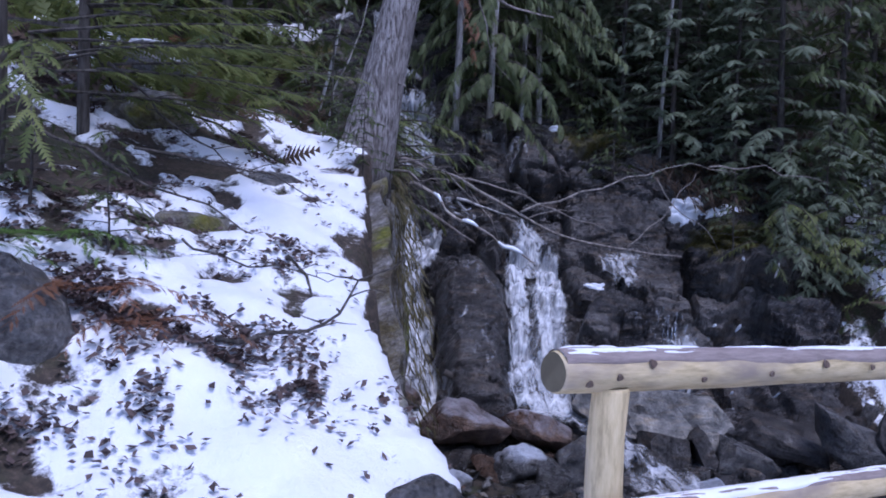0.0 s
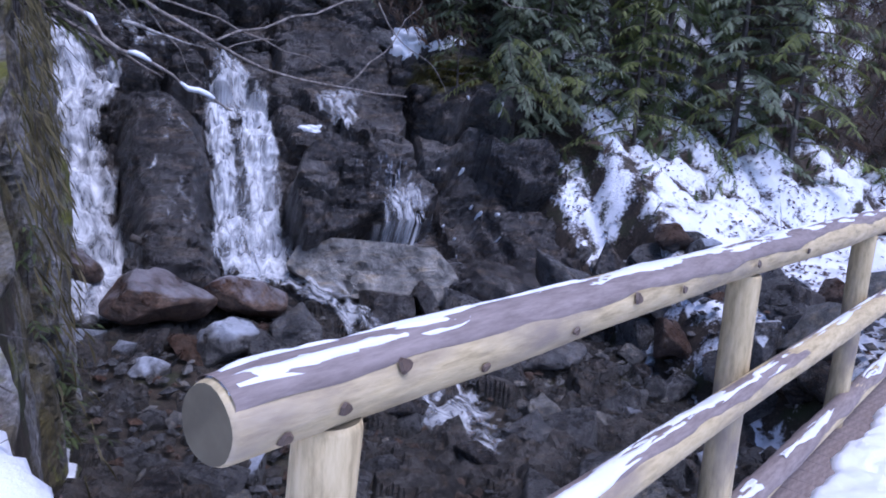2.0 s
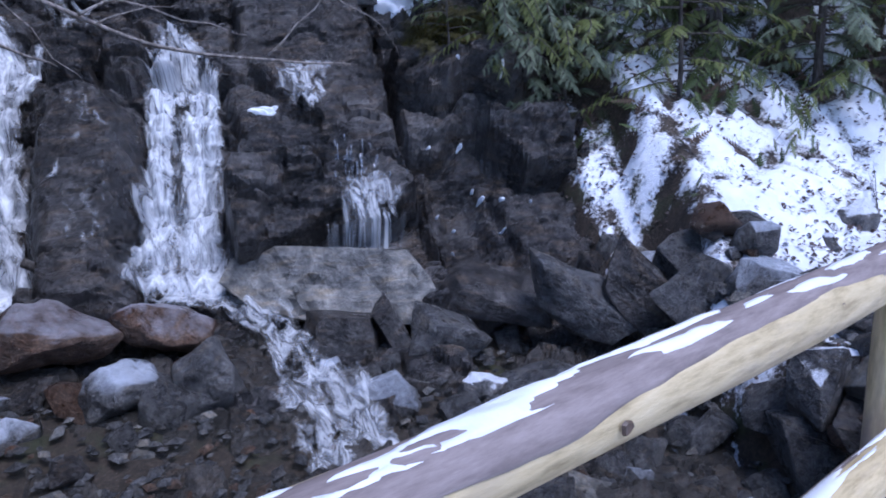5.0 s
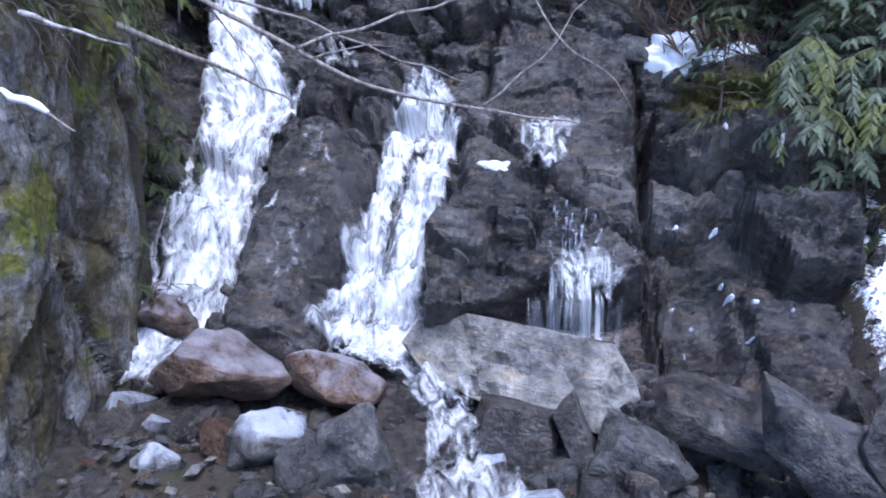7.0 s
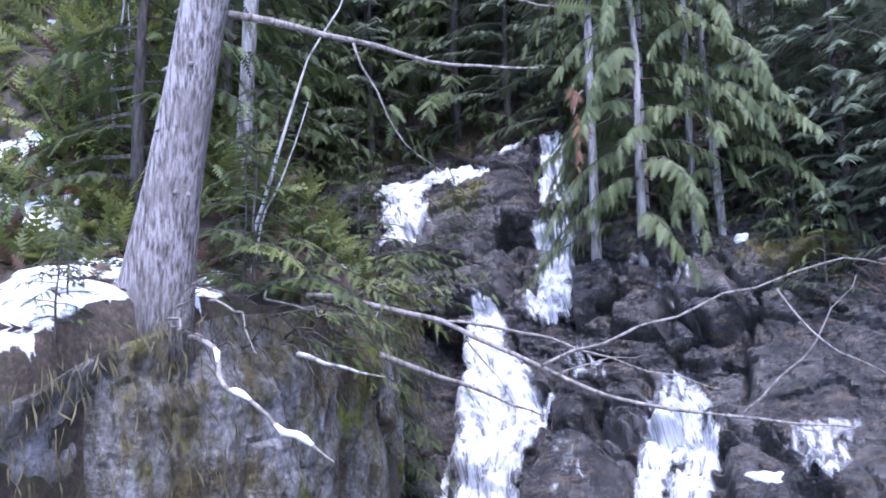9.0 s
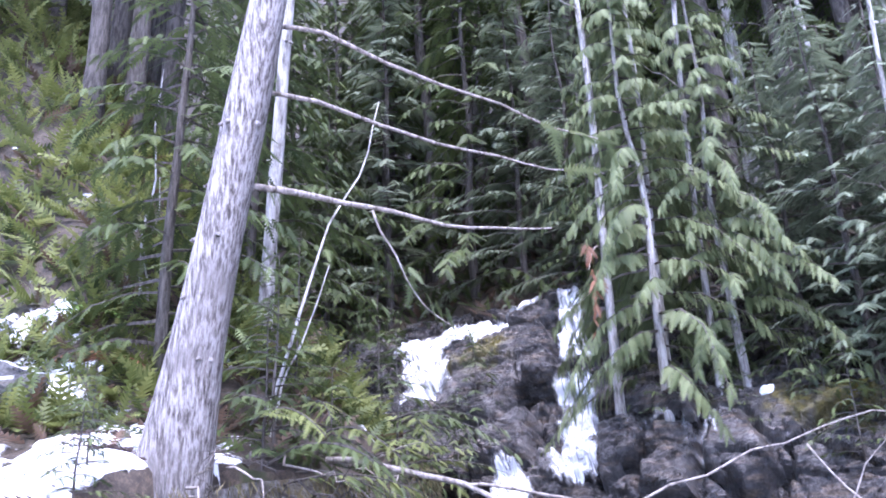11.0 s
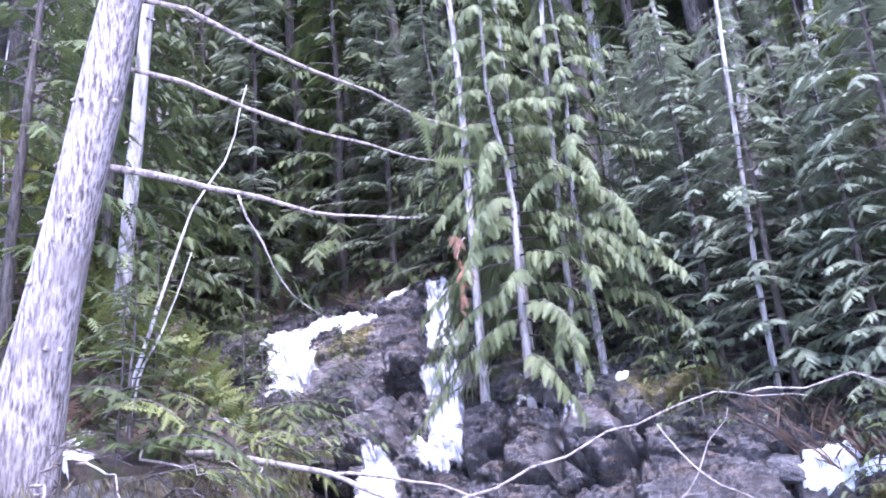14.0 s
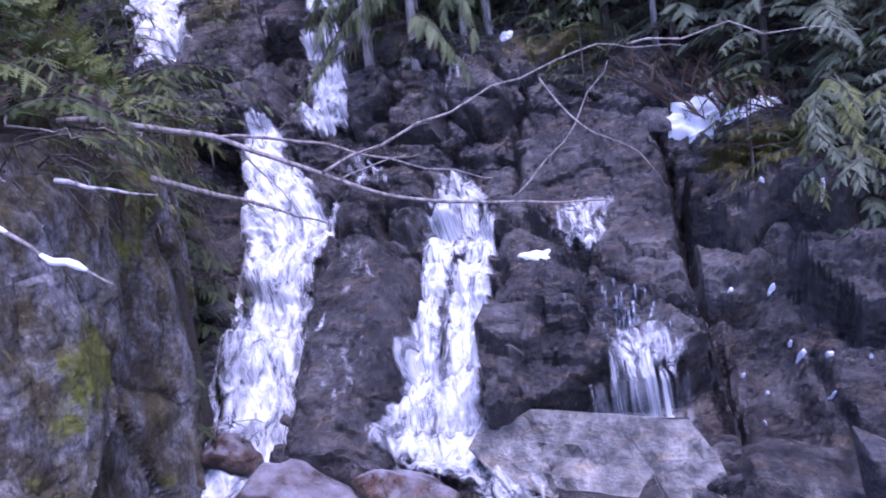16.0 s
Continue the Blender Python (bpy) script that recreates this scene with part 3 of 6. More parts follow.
# wet broken bed of the stream
bx, by = np.arange(-0.7, 7.2, 0.035), np.arange(2.6, 10.9, 0.035)
X, Y = np.meshgrid(bx, by)
Zb = np.interp(across(X, Y), [-6, 0, 2.6, 4.6, 6.4], [-2.6, -2.05, -1.72, -1.5, -1.25]) + 0.04
Zb = Zb + 0.24 * blocks(X * 2.3, Y * 2.3, 0.5, 71, 1.3) + 0.10 * blocks(X * 6, Y * 6, 0.5, 73) + 0.02 * fractal(X * 9, Y * 9, 0, 3, 74)
stream_bed = mesh_object("stream_bed", np.stack([X, Y, Zb], -1).reshape(-1, 3), grid_faces(len(by), len(bx)), BED)
tagged(stream_bed, "wet dark broken stones forming the stream bed", "stream bed", kind="structure")


# ---------------------------------------------------------------- the footbridge
def thing(name, label, category, group="", place=None):
    e = new(name)
    if place is not None:
        e.matrix_world = place
    return tagged(e, label, category, group)


def frame_along(start, direction):
    d = Vector(direction).normalized()
    side = Vector((0, 0, 1)).cross(d).normalized()
    up = d.cross(side)
    m = Matrix((d, side, up)).transposed().to_4x4()
    m.translation = Vector(start)
    return m


def log_piece(name, length, radius, mat, parent, matrix, seed, sides=22, steps=48, label=""):
    t = np.linspace(0, 1, steps)
    pts = np.stack([t * length, 0.010 * smooth_noise(t * 6, seed, 0, seed), 0.010 * smooth_noise(t * 6, seed, 5, seed)], 1)
    r = radius * (1 + 0.05 * smooth_noise(t * length * 1.3, seed, 2, seed))
    pts = np.concatenate([pts[:1] - (0.0, 0, 0), pts[:1] + (0.012, 0, 0), pts[1:-1], pts[-1:] - (0.012, 0, 0), pts[-1:]])
    r = np.concatenate([[r[0] * 0.93], r[:1], r[1:-1], r[-1:], [r[-1] * 0.93]])
    v, f = tube(pts, r, sides, 0.04, seed)
    ob = mesh_object(name, v, f, [mat, SAWN], parent, label, smooth=True)
    ob.data.polygons[len(f) - 2].material_index = 1
    ob.data.polygons[len(f) - 1].material_index = 1
    for k in (1, 2):
        ob.data.polygons[len(f) - k].use_smooth = False
    ob.matrix_local = matrix
    return ob


def rail_strip(name, length, radius, low, high, seed, mat, parent, label, thick=0.004, ragged=0.25, cover=2.0, holes=0.0):
    """A skin lying on a log between two angles from its top, with a torn edge."""
    t = np.linspace(0.01, length - 0.01, int(length * 45))
    k = 15
    a0 = low + ragged * fractal(t * 2.2, seed, 0, 4, seed)
    a1 = high + ragged * fractal(t * 2.2, seed, 9, 4, seed + 5)
    gap = fractal(t * 1.4, seed, 3, 3, seed + 9) > cover
    u = np.linspace(0, 1, k)
    ang = a0[:, None] + (a1 - a0)[:, None] * u[None]
    lift = thick * np.sqrt(np.clip(np.sin(np.pi * u), 0, 1))[None] * (1 + 0.4 * fractal(t[:, None] * 6, u[None] * 3, seed, 3, seed))
    snug = -0.6 + 1.6 * ramp(np.minimum(t, length - t), 0.0, 0.08)[:, None]
    r = radius * (1 + 0.03 * snug) + lift * snug - 0.006 * ((u == 0) | (u == 1))[None]
    v = np.stack([t[:, None] + 0 * ang, -np.sin(ang) * r, np.cos(ang) * r], -1).reshape(-1, 3)
    f = grid_faces(len(t), k)
    if holes:
        melt = fractal(t[:, None] * 4, np.sin(ang) * 3, seed, 4, seed + 3)
        r = r - (0.012 + thick) * ramp(melt, holes - 0.25, holes + 0.3)
        v = np.stack([t[:, None] + 0 * ang, -np.sin(ang) * r, np.cos(ang) * r], -1).reshape(-1, 3)
    keep = ~(gap[:-1] | gap[1:] | (a1 - a0 < 0.08)[:-1])
    f = f[np.repeat(keep, k - 1)]
    return mesh_object(name, v, f, mat, parent, label, smooth=True)


def knot(parent, x, angle, radius, size, seed):
    a = np.linspace(0, 2 * np.pi, 10, endpoint=False)
    rings = []
    for scale, lift in ((1.0, 0.0), (0.75, 0.006), (0.35, 0.005)):
        rr = size * scale * (1 + 0.15 * np.sin(a * 3 + seed))
        ang = angle + np.sin(a) * rr / radius
        r = radius * 1.03 + lift
        rings.append(np.stack([x + np.cos(a) * rr * 1.2, -np.sin(ang) * r, np.cos(ang) * r], 1))
    v = np.concatenate(rings)
    f = [(i * 10 + j, i * 10 + (j + 1) % 10, (i + 1) * 10 + (j + 1) % 10, (i + 1) * 10 + j) for i in (0, 1) for j in range(10)] + [tuple(range(20, 30))]
    return mesh_object("knot", v, f, KNOT, parent)


RIGHT = np.array((0.5148, -0.8573, 0.0))
RAIL_LENGTH = 11.3
railing = thing("log_railing", "pale peeled log railing of a footbridge with melting snow on it", "railing", place=Matrix.Translation(RAIL0 - np.array((0, 0, 1.3))))


def rail_frame(side, drop, start=0.0):
    p = RAIL0 + ALONG * start + RIGHT * side + np.array((0, 0, drop))
    return railing.matrix_world.inverted() @ frame_along(p, ALONG)


bpy.context.view_layer.update()
top_rail = log_piece("top_rail", RAIL_LENGTH, 0.070, LOG, railing, rail_frame(0, 0), 3, 26, 90)
rail_strip("bark_strip", RAIL_LENGTH, 0.0705, -0.75, 1.12, 12, STRIP, top_rail, "greyish inner bark left on the log", 0.002, 0.22)
rail_strip("snow_cap", RAIL_LENGTH, 0.0708, -0.85, 0.62, 17, SNOW, top_rail, "thin melting snow along the log", 0.007, 0.30, 3.0, 0.10)
for x, a, size in ((0.10, 2.05, 0.013), (0.22, 1.75, 0.012), (0.37, 1.15, 0.015), (0.62, 1.95, 0.011), (0.98, 1.75, 0.011), (1.31, 1.30, 0.017), (1.62, 1.5, 0.012), (2.3, 1.45, 0.014), (2.95, 1.6, 0.013), (3.8, 1.4, 0.014), (4.9, 1.6, 0.013), (6.1, 1.4, 0.013)):
    knot(top_rail, x, a, 0.0705, size, x * 5)
middle_rail = log_piece("middle_rail", RAIL_LENGTH - 0.1, 0.056, LOG, railing, rail_frame(0.12, -0.46, 0.12), 5, 22, 80)
rail_strip("bark_strip", RAIL_LENGTH - 0.1, 0.0565, -0.9, 1.0, 22, STRIP, middle_rail, "greyish inner bark left on the log", 0.002, 0.3)
rail_strip("snow_cap", RAIL_LENGTH - 0.1, 0.0568, -0.7, 0.58, 27, SNOW, middle_rail, "thin melting snow along the log", 0.007, 0.38, 3.0, 0.10)
bottom_rail = log_piece("bottom_rail", RAIL_LENGTH - 0.1, 0.060, LOG, railing, rail_frame(0.05, -1.08, 0.12), 7, 22, 80)
rail_strip("bark_strip", RAIL_LENGTH - 0.1, 0.0605, -1.0, 1.5, 32, STRIP, bottom_rail, "greyish inner bark left on the log", 0.002, 0.35)
rail_strip("snow_cap", RAIL_LENGTH - 0.1, 0.0608, -0.3, 0.45, 37, SNOW, bottom_rail, "small rags of snow on the log", 0.010, 0.45, 0.15, 0.4)
for i, s in enumerate((0.24, 2.41, 4.45, 6.30, 8.45, 10.3)):
    p = RAIL0 + ALONG * s + RIGHT * -0.005
    foot = p - np.array((0, 0, 1.62))
    top = p - np.array((0, 0, 0.055))
    m = railing.matrix_world.inverted() @ frame_along(foot, (0.0001, 0, 1))
    log_piece("post", top[2] - foot[2], 0.062, LOG, railing, m, 40 + i, 22, 10)

curb = thing("curb_log", "weathered log curb along the open edge of the footbridge", "curb", place=frame_along(RAIL0 + RIGHT * 1.0 + ALONG * 0.2 + np.array((0, 0, -1.13)), ALONG))
log_piece("log", RAIL_LENGTH, 0.075, LOG, curb, Matrix(), 9, 20, 60)
rail_strip("snow_cap", RAIL_LENGTH, 0.079, -0.7, 0.2, 47, SNOW, curb, "snow lying on the log", 0.02, 0.4, 0.3, 0.6)

deck = new("bridge_deck")
deck.matrix_world = frame_along(RAIL0 + np.array((0, 0, -1.25)), ALONG)
tagged(deck, "plank deck of a footbridge under trodden snow", "bridge deck", kind="structure")


def box(x0, x1, y0, y1, z0, z1, bevel=0.006):
    bm = bmesh.new()
    bmesh.ops.create_cube(bm, size=1, matrix=Matrix.Translation(((x0 + x1) / 2, (y0 + y1) / 2, (z0 + z1) / 2)) @ Matrix.Diagonal((x1 - x0, y1 - y0, z1 - z0, 1)))
    bmesh.ops.bevel(bm, geom=bm.edges[:], offset=bevel, segments=1, affect="EDGES")
    return bm


for side in (-0.02, -0.95):
    part("stringer", box(-0.3, RAIL_LENGTH + 0.2, side - 0.14, side + 0.14, -0.36, -0.05), STRIP, deck)
plank = part("plank", box(0, 0.145, -1.14, 0.12, -0.05, 0.0), STRIP, deck)
plank.location = (-0.3, 0, 0)
for i in range(1, 78):
    o = plank.copy()
    o.location = (-0.3 + 0.15 * i, random.uniform(-0.02, 0.02), 0)
    scene.collection.objects.link(o)
sx, sv = np.arange(-0.6, 12.3, 0.025), np.linspace(0, 1, 46)
Xs, Vs = np.meshgrid(sx, sv)
near = -0.145 - 0.03 * fractal(Xs * 3, 0, 0, 4, 51)
far_edge = -0.90 + 0.05 * fractal(Xs * 3, 3, 0, 4, 52)
Ys = near + (far_edge - near) * Vs
Zs = 0.05 * np.clip(np.minimum(Vs, 1 - Vs) * 14, 0, 1) ** 0.5 - 0.008 + 0.016 * fractal(Xs * 4, Ys * 4, 0, 4, 53) + 0.022 * blocks(Xs * 3.2, Ys * 5, 0.5, 54) + 0.012 * fractal(Xs * 11, Ys * 11, 0, 3, 55)
deck_snow = mesh_object("deck_snow", np.stack([Xs, Ys, Zs], -1).reshape(-1, 3), grid_faces(len(sv), len(sx)), SNOW, smooth=True)
deck_snow.matrix_world = deck.matrix_world.copy()
tagged(deck_snow, "trodden snow covering the footbridge deck", "snow", kind="structure")


# ---------------------------------------------------------------- stones
def stone_mesh(name, size, seed, mat, points=16, bevel=0.05, flat=False, detail=False):
    rng = random.Random(seed)
    bm = bmesh.new()
    for i in range(8 if flat else 0):
        k = [rng.uniform(0.42, 1.05) for _ in range(3)]
        bm.verts.new(((1 if i & 1 else -1) * size[0] * k[0], (1 if i & 2 else -1) * size[1] * k[1], (1 if i & 4 else -1) * size[2] * k[2]))
    for _ in range(6 if flat else points):
        v = Vector((rng.gauss(0, 1), rng.gauss(0, 1), rng.gauss(0, 1))).normalized()
        k = rng.uniform(0.86, 1.05)
        bm.verts.new((v.x * size[0] * k, v.y * size[1] * k, v.z * size[2] * k))
    hull = bmesh.ops.convex_hull(bm, input=bm.verts[:])
    bmesh.ops.delete(bm, geom=list({g for g in hull["geom_interior"] if isinstance(g, bmesh.types.BMVert)}), context="VERTS")
    bmesh.ops.dissolve_limit(bm, angle_limit=radians(12), verts=bm.verts[:], edges=bm.edges[:])
    bmesh.ops.bevel(bm, geom=bm.edges[:], offset=bevel * min(size), segments=2, affect="EDGES", profile=0.6)
    bmesh.ops.triangulate(bm, faces=bm.faces[:])
    for share in (0.45, 0.28) if detail else (0.6,):
        long_edges = [e for e in bm.edges if e.calc_length() > share * max(size)]
        bmesh.ops.subdivide_edges(bm, edges=long_edges, cuts=1)
        bmesh.ops.triangulate(bm, faces=bm.faces[:])
    for v in bm.verts:
        v.co += v.co.normalized() * 0.16 * min(size) * noise.fractal(v.co * (2.6 / max(size)) + Vector((seed, 0, 0)), 1.0, 2.0, 4)
    me = bpy.data.meshes.new(name)
    bm.to_mesh(me)
    bm.free()
    me.materials.append(mat)
    me.polygons.foreach_set("use_smooth", np.ones(len(me.polygons), bool))
    return me


def capped_material(name, base, low, high, tone):
    """A stone with snow or ice lying on what faces up."""
    m = base.copy()
    m.name = name
    n, l = m.node_tree.nodes, m.node_tree.links
    p = n["Principled BSDF"]
    g = n.new("ShaderNodeNewGeometry")
    sep = n.new("ShaderNodeSeparateXYZ")
    l.new(g.outputs["Normal"], sep.inputs[0])
    add = n.new("ShaderNodeMath")
    add.operation = "MULTIPLY_ADD"
    l.new(noise_node(n, l, 6, 5, 0.7), add.inputs[0])
    add.inputs[1].default_value = 0.9
    l.new(sep.outputs[2], add.inputs[2])
    mask = sharpen(n, l, add.outputs[0], low, high)
    l.new(blend(n, l, mask, p.inputs["Base Color"].links[0].from_socket, tone), p.inputs["Base Color"])
    return m


SNOWY = capped_material("stone under snow", STONE, 1.12, 1.24, (0.82, 0.85, 0.9))
ICY = capped_material("stone glazed with ice", STONE, 0.75, 1.5, (0.58, 0.62, 0.70))
ICY_BROWN = capped_material("rusty stone glazed with ice", BROWN_STONE, 1.12, 1.6, (0.40, 0.39, 0.43))

BOULDERS = (
    ("rusty brown boulder glazed with ice below the falls", (0.30, 9.90, -0.86), (0.66, 0.45, 0.33), (4, 8, 5), ICY_BROWN, 3),
    ("icy boulder at the foot of the falls", (-0.52, 10.45, -0.68), (0.34, 0.30, 0.28), (0, 0, 20), ICY_BROWN, 5),
    ("small dark wet stone at the foot of the falls", (0.18, 10.40, -0.70), (0.27, 0.2, 0.19), (0, 10, 0), CLIFF, 6),
    ("wet grey boulder lying across the falls' foot", (1.22, 10.12, -0.92), (0.55, 0.36, 0.24), (8, 16, -8), ICY_BROWN, 8),
    ("rounded boulder with a white glaze of ice", (0.98, 9.34, -1.22), (0.39, 0.34, 0.34), (0, 0, 0), ICY, 11),
    ("speckled grey upright boulder in the stream", (1.72, 9.34, -1.20), (0.33, 0.30, 0.44), (0, -24, 10), STONE, 14),
    ("pale grey stone in shallow water", (1.18, 8.80, -1.58), (0.24, 0.2, 0.22), (0, 12, 30), PALE_SLAB, 15),
    ("icy cobble heap beside the stream", (0.22, 9.05, -1.32), (0.24, 0.2, 0.16), (0, 0, 30), ICY, 16),
    ("dark wedge-shaped stone below the slab", (2.82, 9.98, -1.16), (0.38, 0.30, 0.25), (0, 14, 8), CLIFF, 24),
    ("dark upright splinter of rock", (3.32, 9.96, -1.14), (0.15, 0.2, 0.30), (0, -28, 0), CLIFF, 25),
    ("grey angular stone below the slab", (3.82, 9.82, -1.22), (0.42, 0.26, 0.2), (0, 18, -5), STONE, 27),
    ("tilted grey slab leaning on the bank", (4.98, 9.62, -0.92), (0.62, 0.26, 0.30), (12, 34, -10), STONE, 31),
    ("dark tilted slab leaning on the bank", (5.62, 9.45, -0.95), (0.62, 0.22, 0.3), (10, 44, -6), CLIFF, 32),
    ("grey tilted slab under the snowy bank", (6.15, 9.15, -0.95), (0.55, 0.24, 0.34), (6, 40, 5), STONE, 33),
    ("dark slab at the foot of the hollow", (4.35, 10.2, -0.98), (0.62, 0.34, 0.2), (10, 12, -8), CLIFF, 34),
    ("broad flat grey stone in the stream bed", (4.46, 9.05, -1.48), (0.55, 0.36, 0.18), (4, -8, 20), STONE, 36),
    ("stream stone with a cap of snow", (3.96, 9.12, -1.44), (0.27, 0.24, 0.2), (0, 0, 0), SNOWY, 37),
    ("blocky grey stone in the stream bed", (3.45, 7.42, -1.62), (0.26, 0.2, 0.22), (0, 6, 30), STONE, 41),
    ("broad brown stone in the stream bed", (3.90, 6.86, -1.70), (0.36, 0.26, 0.15), (0, 0, 15), STONE, 42),
    ("grey slab with snow beside the bridge post", (6.12, 7.55, -1.05), (0.50, 0.26, 0.34), (0, 32, 28), SNOWY, 44),
    ("tall grey stone with snow beside the bridge", (6.80, 8.05, -0.98), (0.42, 0.34, 0.38), (0, 8, 40), STONE, 45),
    ("rounded stone with a cap of snow", (8.3, 10.05, -0.55), (0.36, 0.26, 0.24), (0, 0, 20), SNOWY, 46),
    ("stone with snow on the far bank", (7.7, 9.75, -0.68), (0.25, 0.2, 0.16), (0, 0, 60), SNOWY, 47),
    ("grey rock bare of snow on the bank", (-1.32, 6.02, 1.78), (0.32, 0.24, 0.22), (10, 0, 10), STONE, 51),
    ("mossy rock on the snowy bank", (-1.62, 5.02, 1.50), (0.36, 0.30, 0.24), (0, 0, 30), MOSS_ROCK, 52),
    ("lichened grey boulder on the snowy bank", (-1.78, 3.25, 1.12), (0.30, 0.28, 0.34), (0, 0, 50), STONE, 53),
    ("long mossy boulder on the snowy bank", (-2.5, 6.6, 2.35), (0.55, 0.42, 0.30), (0, 5, 10), MOSS_ROCK, 54),
    ("snow-covered boulder high on the bank", (-2.75, 7.6, 3.0), (0.5, 0.4, 0.28), (0, 0, 0), SNOWY, 55),
    ("grey rock at the edge of the bank", (-0.02, 3.10, 0.46), (0.22, 0.17, 0.17), (0, 0, 10), STONE, 56),
    ("pale boulder on the wooded slope", (-4.75, 9.25, 4.55), (0.36, 0.34, 0.45), (0, 0, 0), STONE, 57),
    ("pale boulder among ferns on the slope", (-4.35, 8.6, 3.9), (0.34, 0.3, 0.26), (0, 0, 40), STONE, 58),
    ("small pale boulder on the slope", (-3.9, 8.75, 3.75), (0.28, 0.24, 0.22), (0, 10, 70), STONE, 59),
    ("square block on the edge of the rock face", (3.56, 13.62, 1.98), (0.24, 0.22, 0.2), (0, 0, 15), STONE, 60),
)
for label, place, size, turn, mat, seed in BOULDERS:
    ob = new("boulder", stone_mesh("boulder", size, seed, mat, 18, 0.05 if any(k in label for k in ("slab", "block", "splinter", "wedge", "angular")) else 0.12, any(k in label for k in ("slab", "block", "splinter", "wedge", "angular")), True))
    ob.matrix_world = pose(*place, *turn)
    tagged(ob, label, "boulder")



def leaning_slab(outline, thick, seed):
    """A broken slab: an outline given thickness, its faces cut up and roughened."""
    bm = bmesh.new()
    front = [bm.verts.new((x, 0, z)) for x, z in outline]
    back = [bm.verts.new((x * 0.9, thick, z * 0.85)) for x, z in outline]
    bm.faces.new(front)
    bm.faces.new(back[::-1])
    for i in range(len(outline)):
        j = (i + 1) % len(outline)
        bm.faces.new((front[j], front[i], back[i], back[j]))
    bmesh.ops.bevel(bm, geom=bm.edges[:], offset=0.02, segments=2, affect="EDGES", profile=0.6)
    bmesh.ops.triangulate(bm, faces=bm.faces[:])
    for share in (0.6, 0.35, 0.2, 0.12):
        bmesh.ops.subdivide_edges(bm, edges=[e for e in bm.edges if e.calc_length() > share], cuts=1)
        bmesh.ops.triangulate(bm, faces=bm.faces[:])
    co = np.array([v.co for v in bm.verts])
    lift = 0.11 * blocks(co[:, 0] * 1.7, co[:, 1] * 2, co[:, 2] * 2.2 + 0.6 * co[:, 0], seed) + 0.02 * fractal(co[:, 0] * 5, co[:, 1] * 5, co[:, 2] * 5, 3, seed)
    for v, d in zip(bm.verts, lift):
        v.co.y -= float(d) * (1 if v.co.y < thick * 0.5 else -1)
    bmesh.ops.recalc_face_normals(bm, faces=bm.faces[:])
    me = bpy.data.meshes.new("boulder")
    bm.to_mesh(me)
    bm.free()
    me.materials.append(PALE_SLAB)
    return me


slab = new("boulder", leaning_slab([(-1.09, 0.14), (-0.95, 0.36), (-0.53, 0.46), (-0.2, 0.42), (0.75, 0.34), (0.95, 0.0), (1.09, -0.42), (0.9, -0.5), (0.28, -0.34), (-0.2, -0.34), (-0.84, -0.1)], 0.5, 88))
slab.matrix_world = pose(2.82, 10.36, -0.80, -32, 0, -3)
tagged(slab, "huge pale slate slab leaning under the wet ledge", "boulder")

stone_meshes = [stone_mesh("stone", (1, random.uniform(0.6, 0.95), random.uniform(0.4, 0.75)), 100 + i, (STONE, STONE, CLIFF, STONE, PALE_SLAB, BROWN_STONE, CLIFF, ICY)[i % 8], 13, 0.06, i % 3 == 0) for i in range(18)]
rng = random.Random(5)
count = 0
while count < 298:
    s, w = rng.uniform(0.6, 9.2), rng.uniform(-1.0, 6.6)
    x, y = RAIL0[0] + ALONG[0] * s + ACROSS[0] * w, RAIL0[1] + ALONG[1] * s + ACROSS[1] * w
    if x < float(np.interp(y, EDGE_Y, EDGE_X)) + 0.35 or (x < 4 and y > 10.1) or y > 10.8:
        continue
    bank_side = s > 6.4 + 0.42 * w
    size = rng.choice((0.09, 0.12, 0.15, 0.19, 0.24, 0.3)) * (1.25 if bank_side else 1.0)
    if w < 0.4 and s > 3:
        continue
    if abs(w - 4.2) < 0.6 and 3.2 < s < 5.4:
        continue
    z = height(x, y)
    if z > -0.3:
        continue
    ob = new("stone", rng.choice(stone_meshes))
    ob.matrix_world = pose(x, y, z + size * 0.28, rng.uniform(-25, 25), rng.uniform(-25, 25) + (30 if bank_side else 0), rng.uniform(0, 360)) @ Matrix.Diagonal((size, size, size, 1))
    tagged(ob, "angular grey stone lying in the stream bed", "stone", "stones of the stream bed")
    count += 1


def pebble(rng, x, y, z, r):
    v = np.array([(1, 0, 0), (-1, 0, 0), (0, 1, 0), (0, -1, 0), (0, 0, 0.7), (0, 0, -0.7)]) * r * np.array([rng.uniform(0.6, 1.3), rng.uniform(0.6, 1.2), rng.uniform(0.5, 1)])
    a = rng.uniform(0, 6.3)
    c, s = math.cos(a), math.sin(a)
    v = v @ np.array([[c, s, 0.2], [-s, c, 0.1], [0.1, -0.2, 1]]) + (x, y, z)
    return v, [(0, 2, 4), (2, 1, 4), (1, 3, 4), (3, 0, 4), (2, 0, 5), (1, 2, 5), (3, 1, 5), (0, 3, 5)]


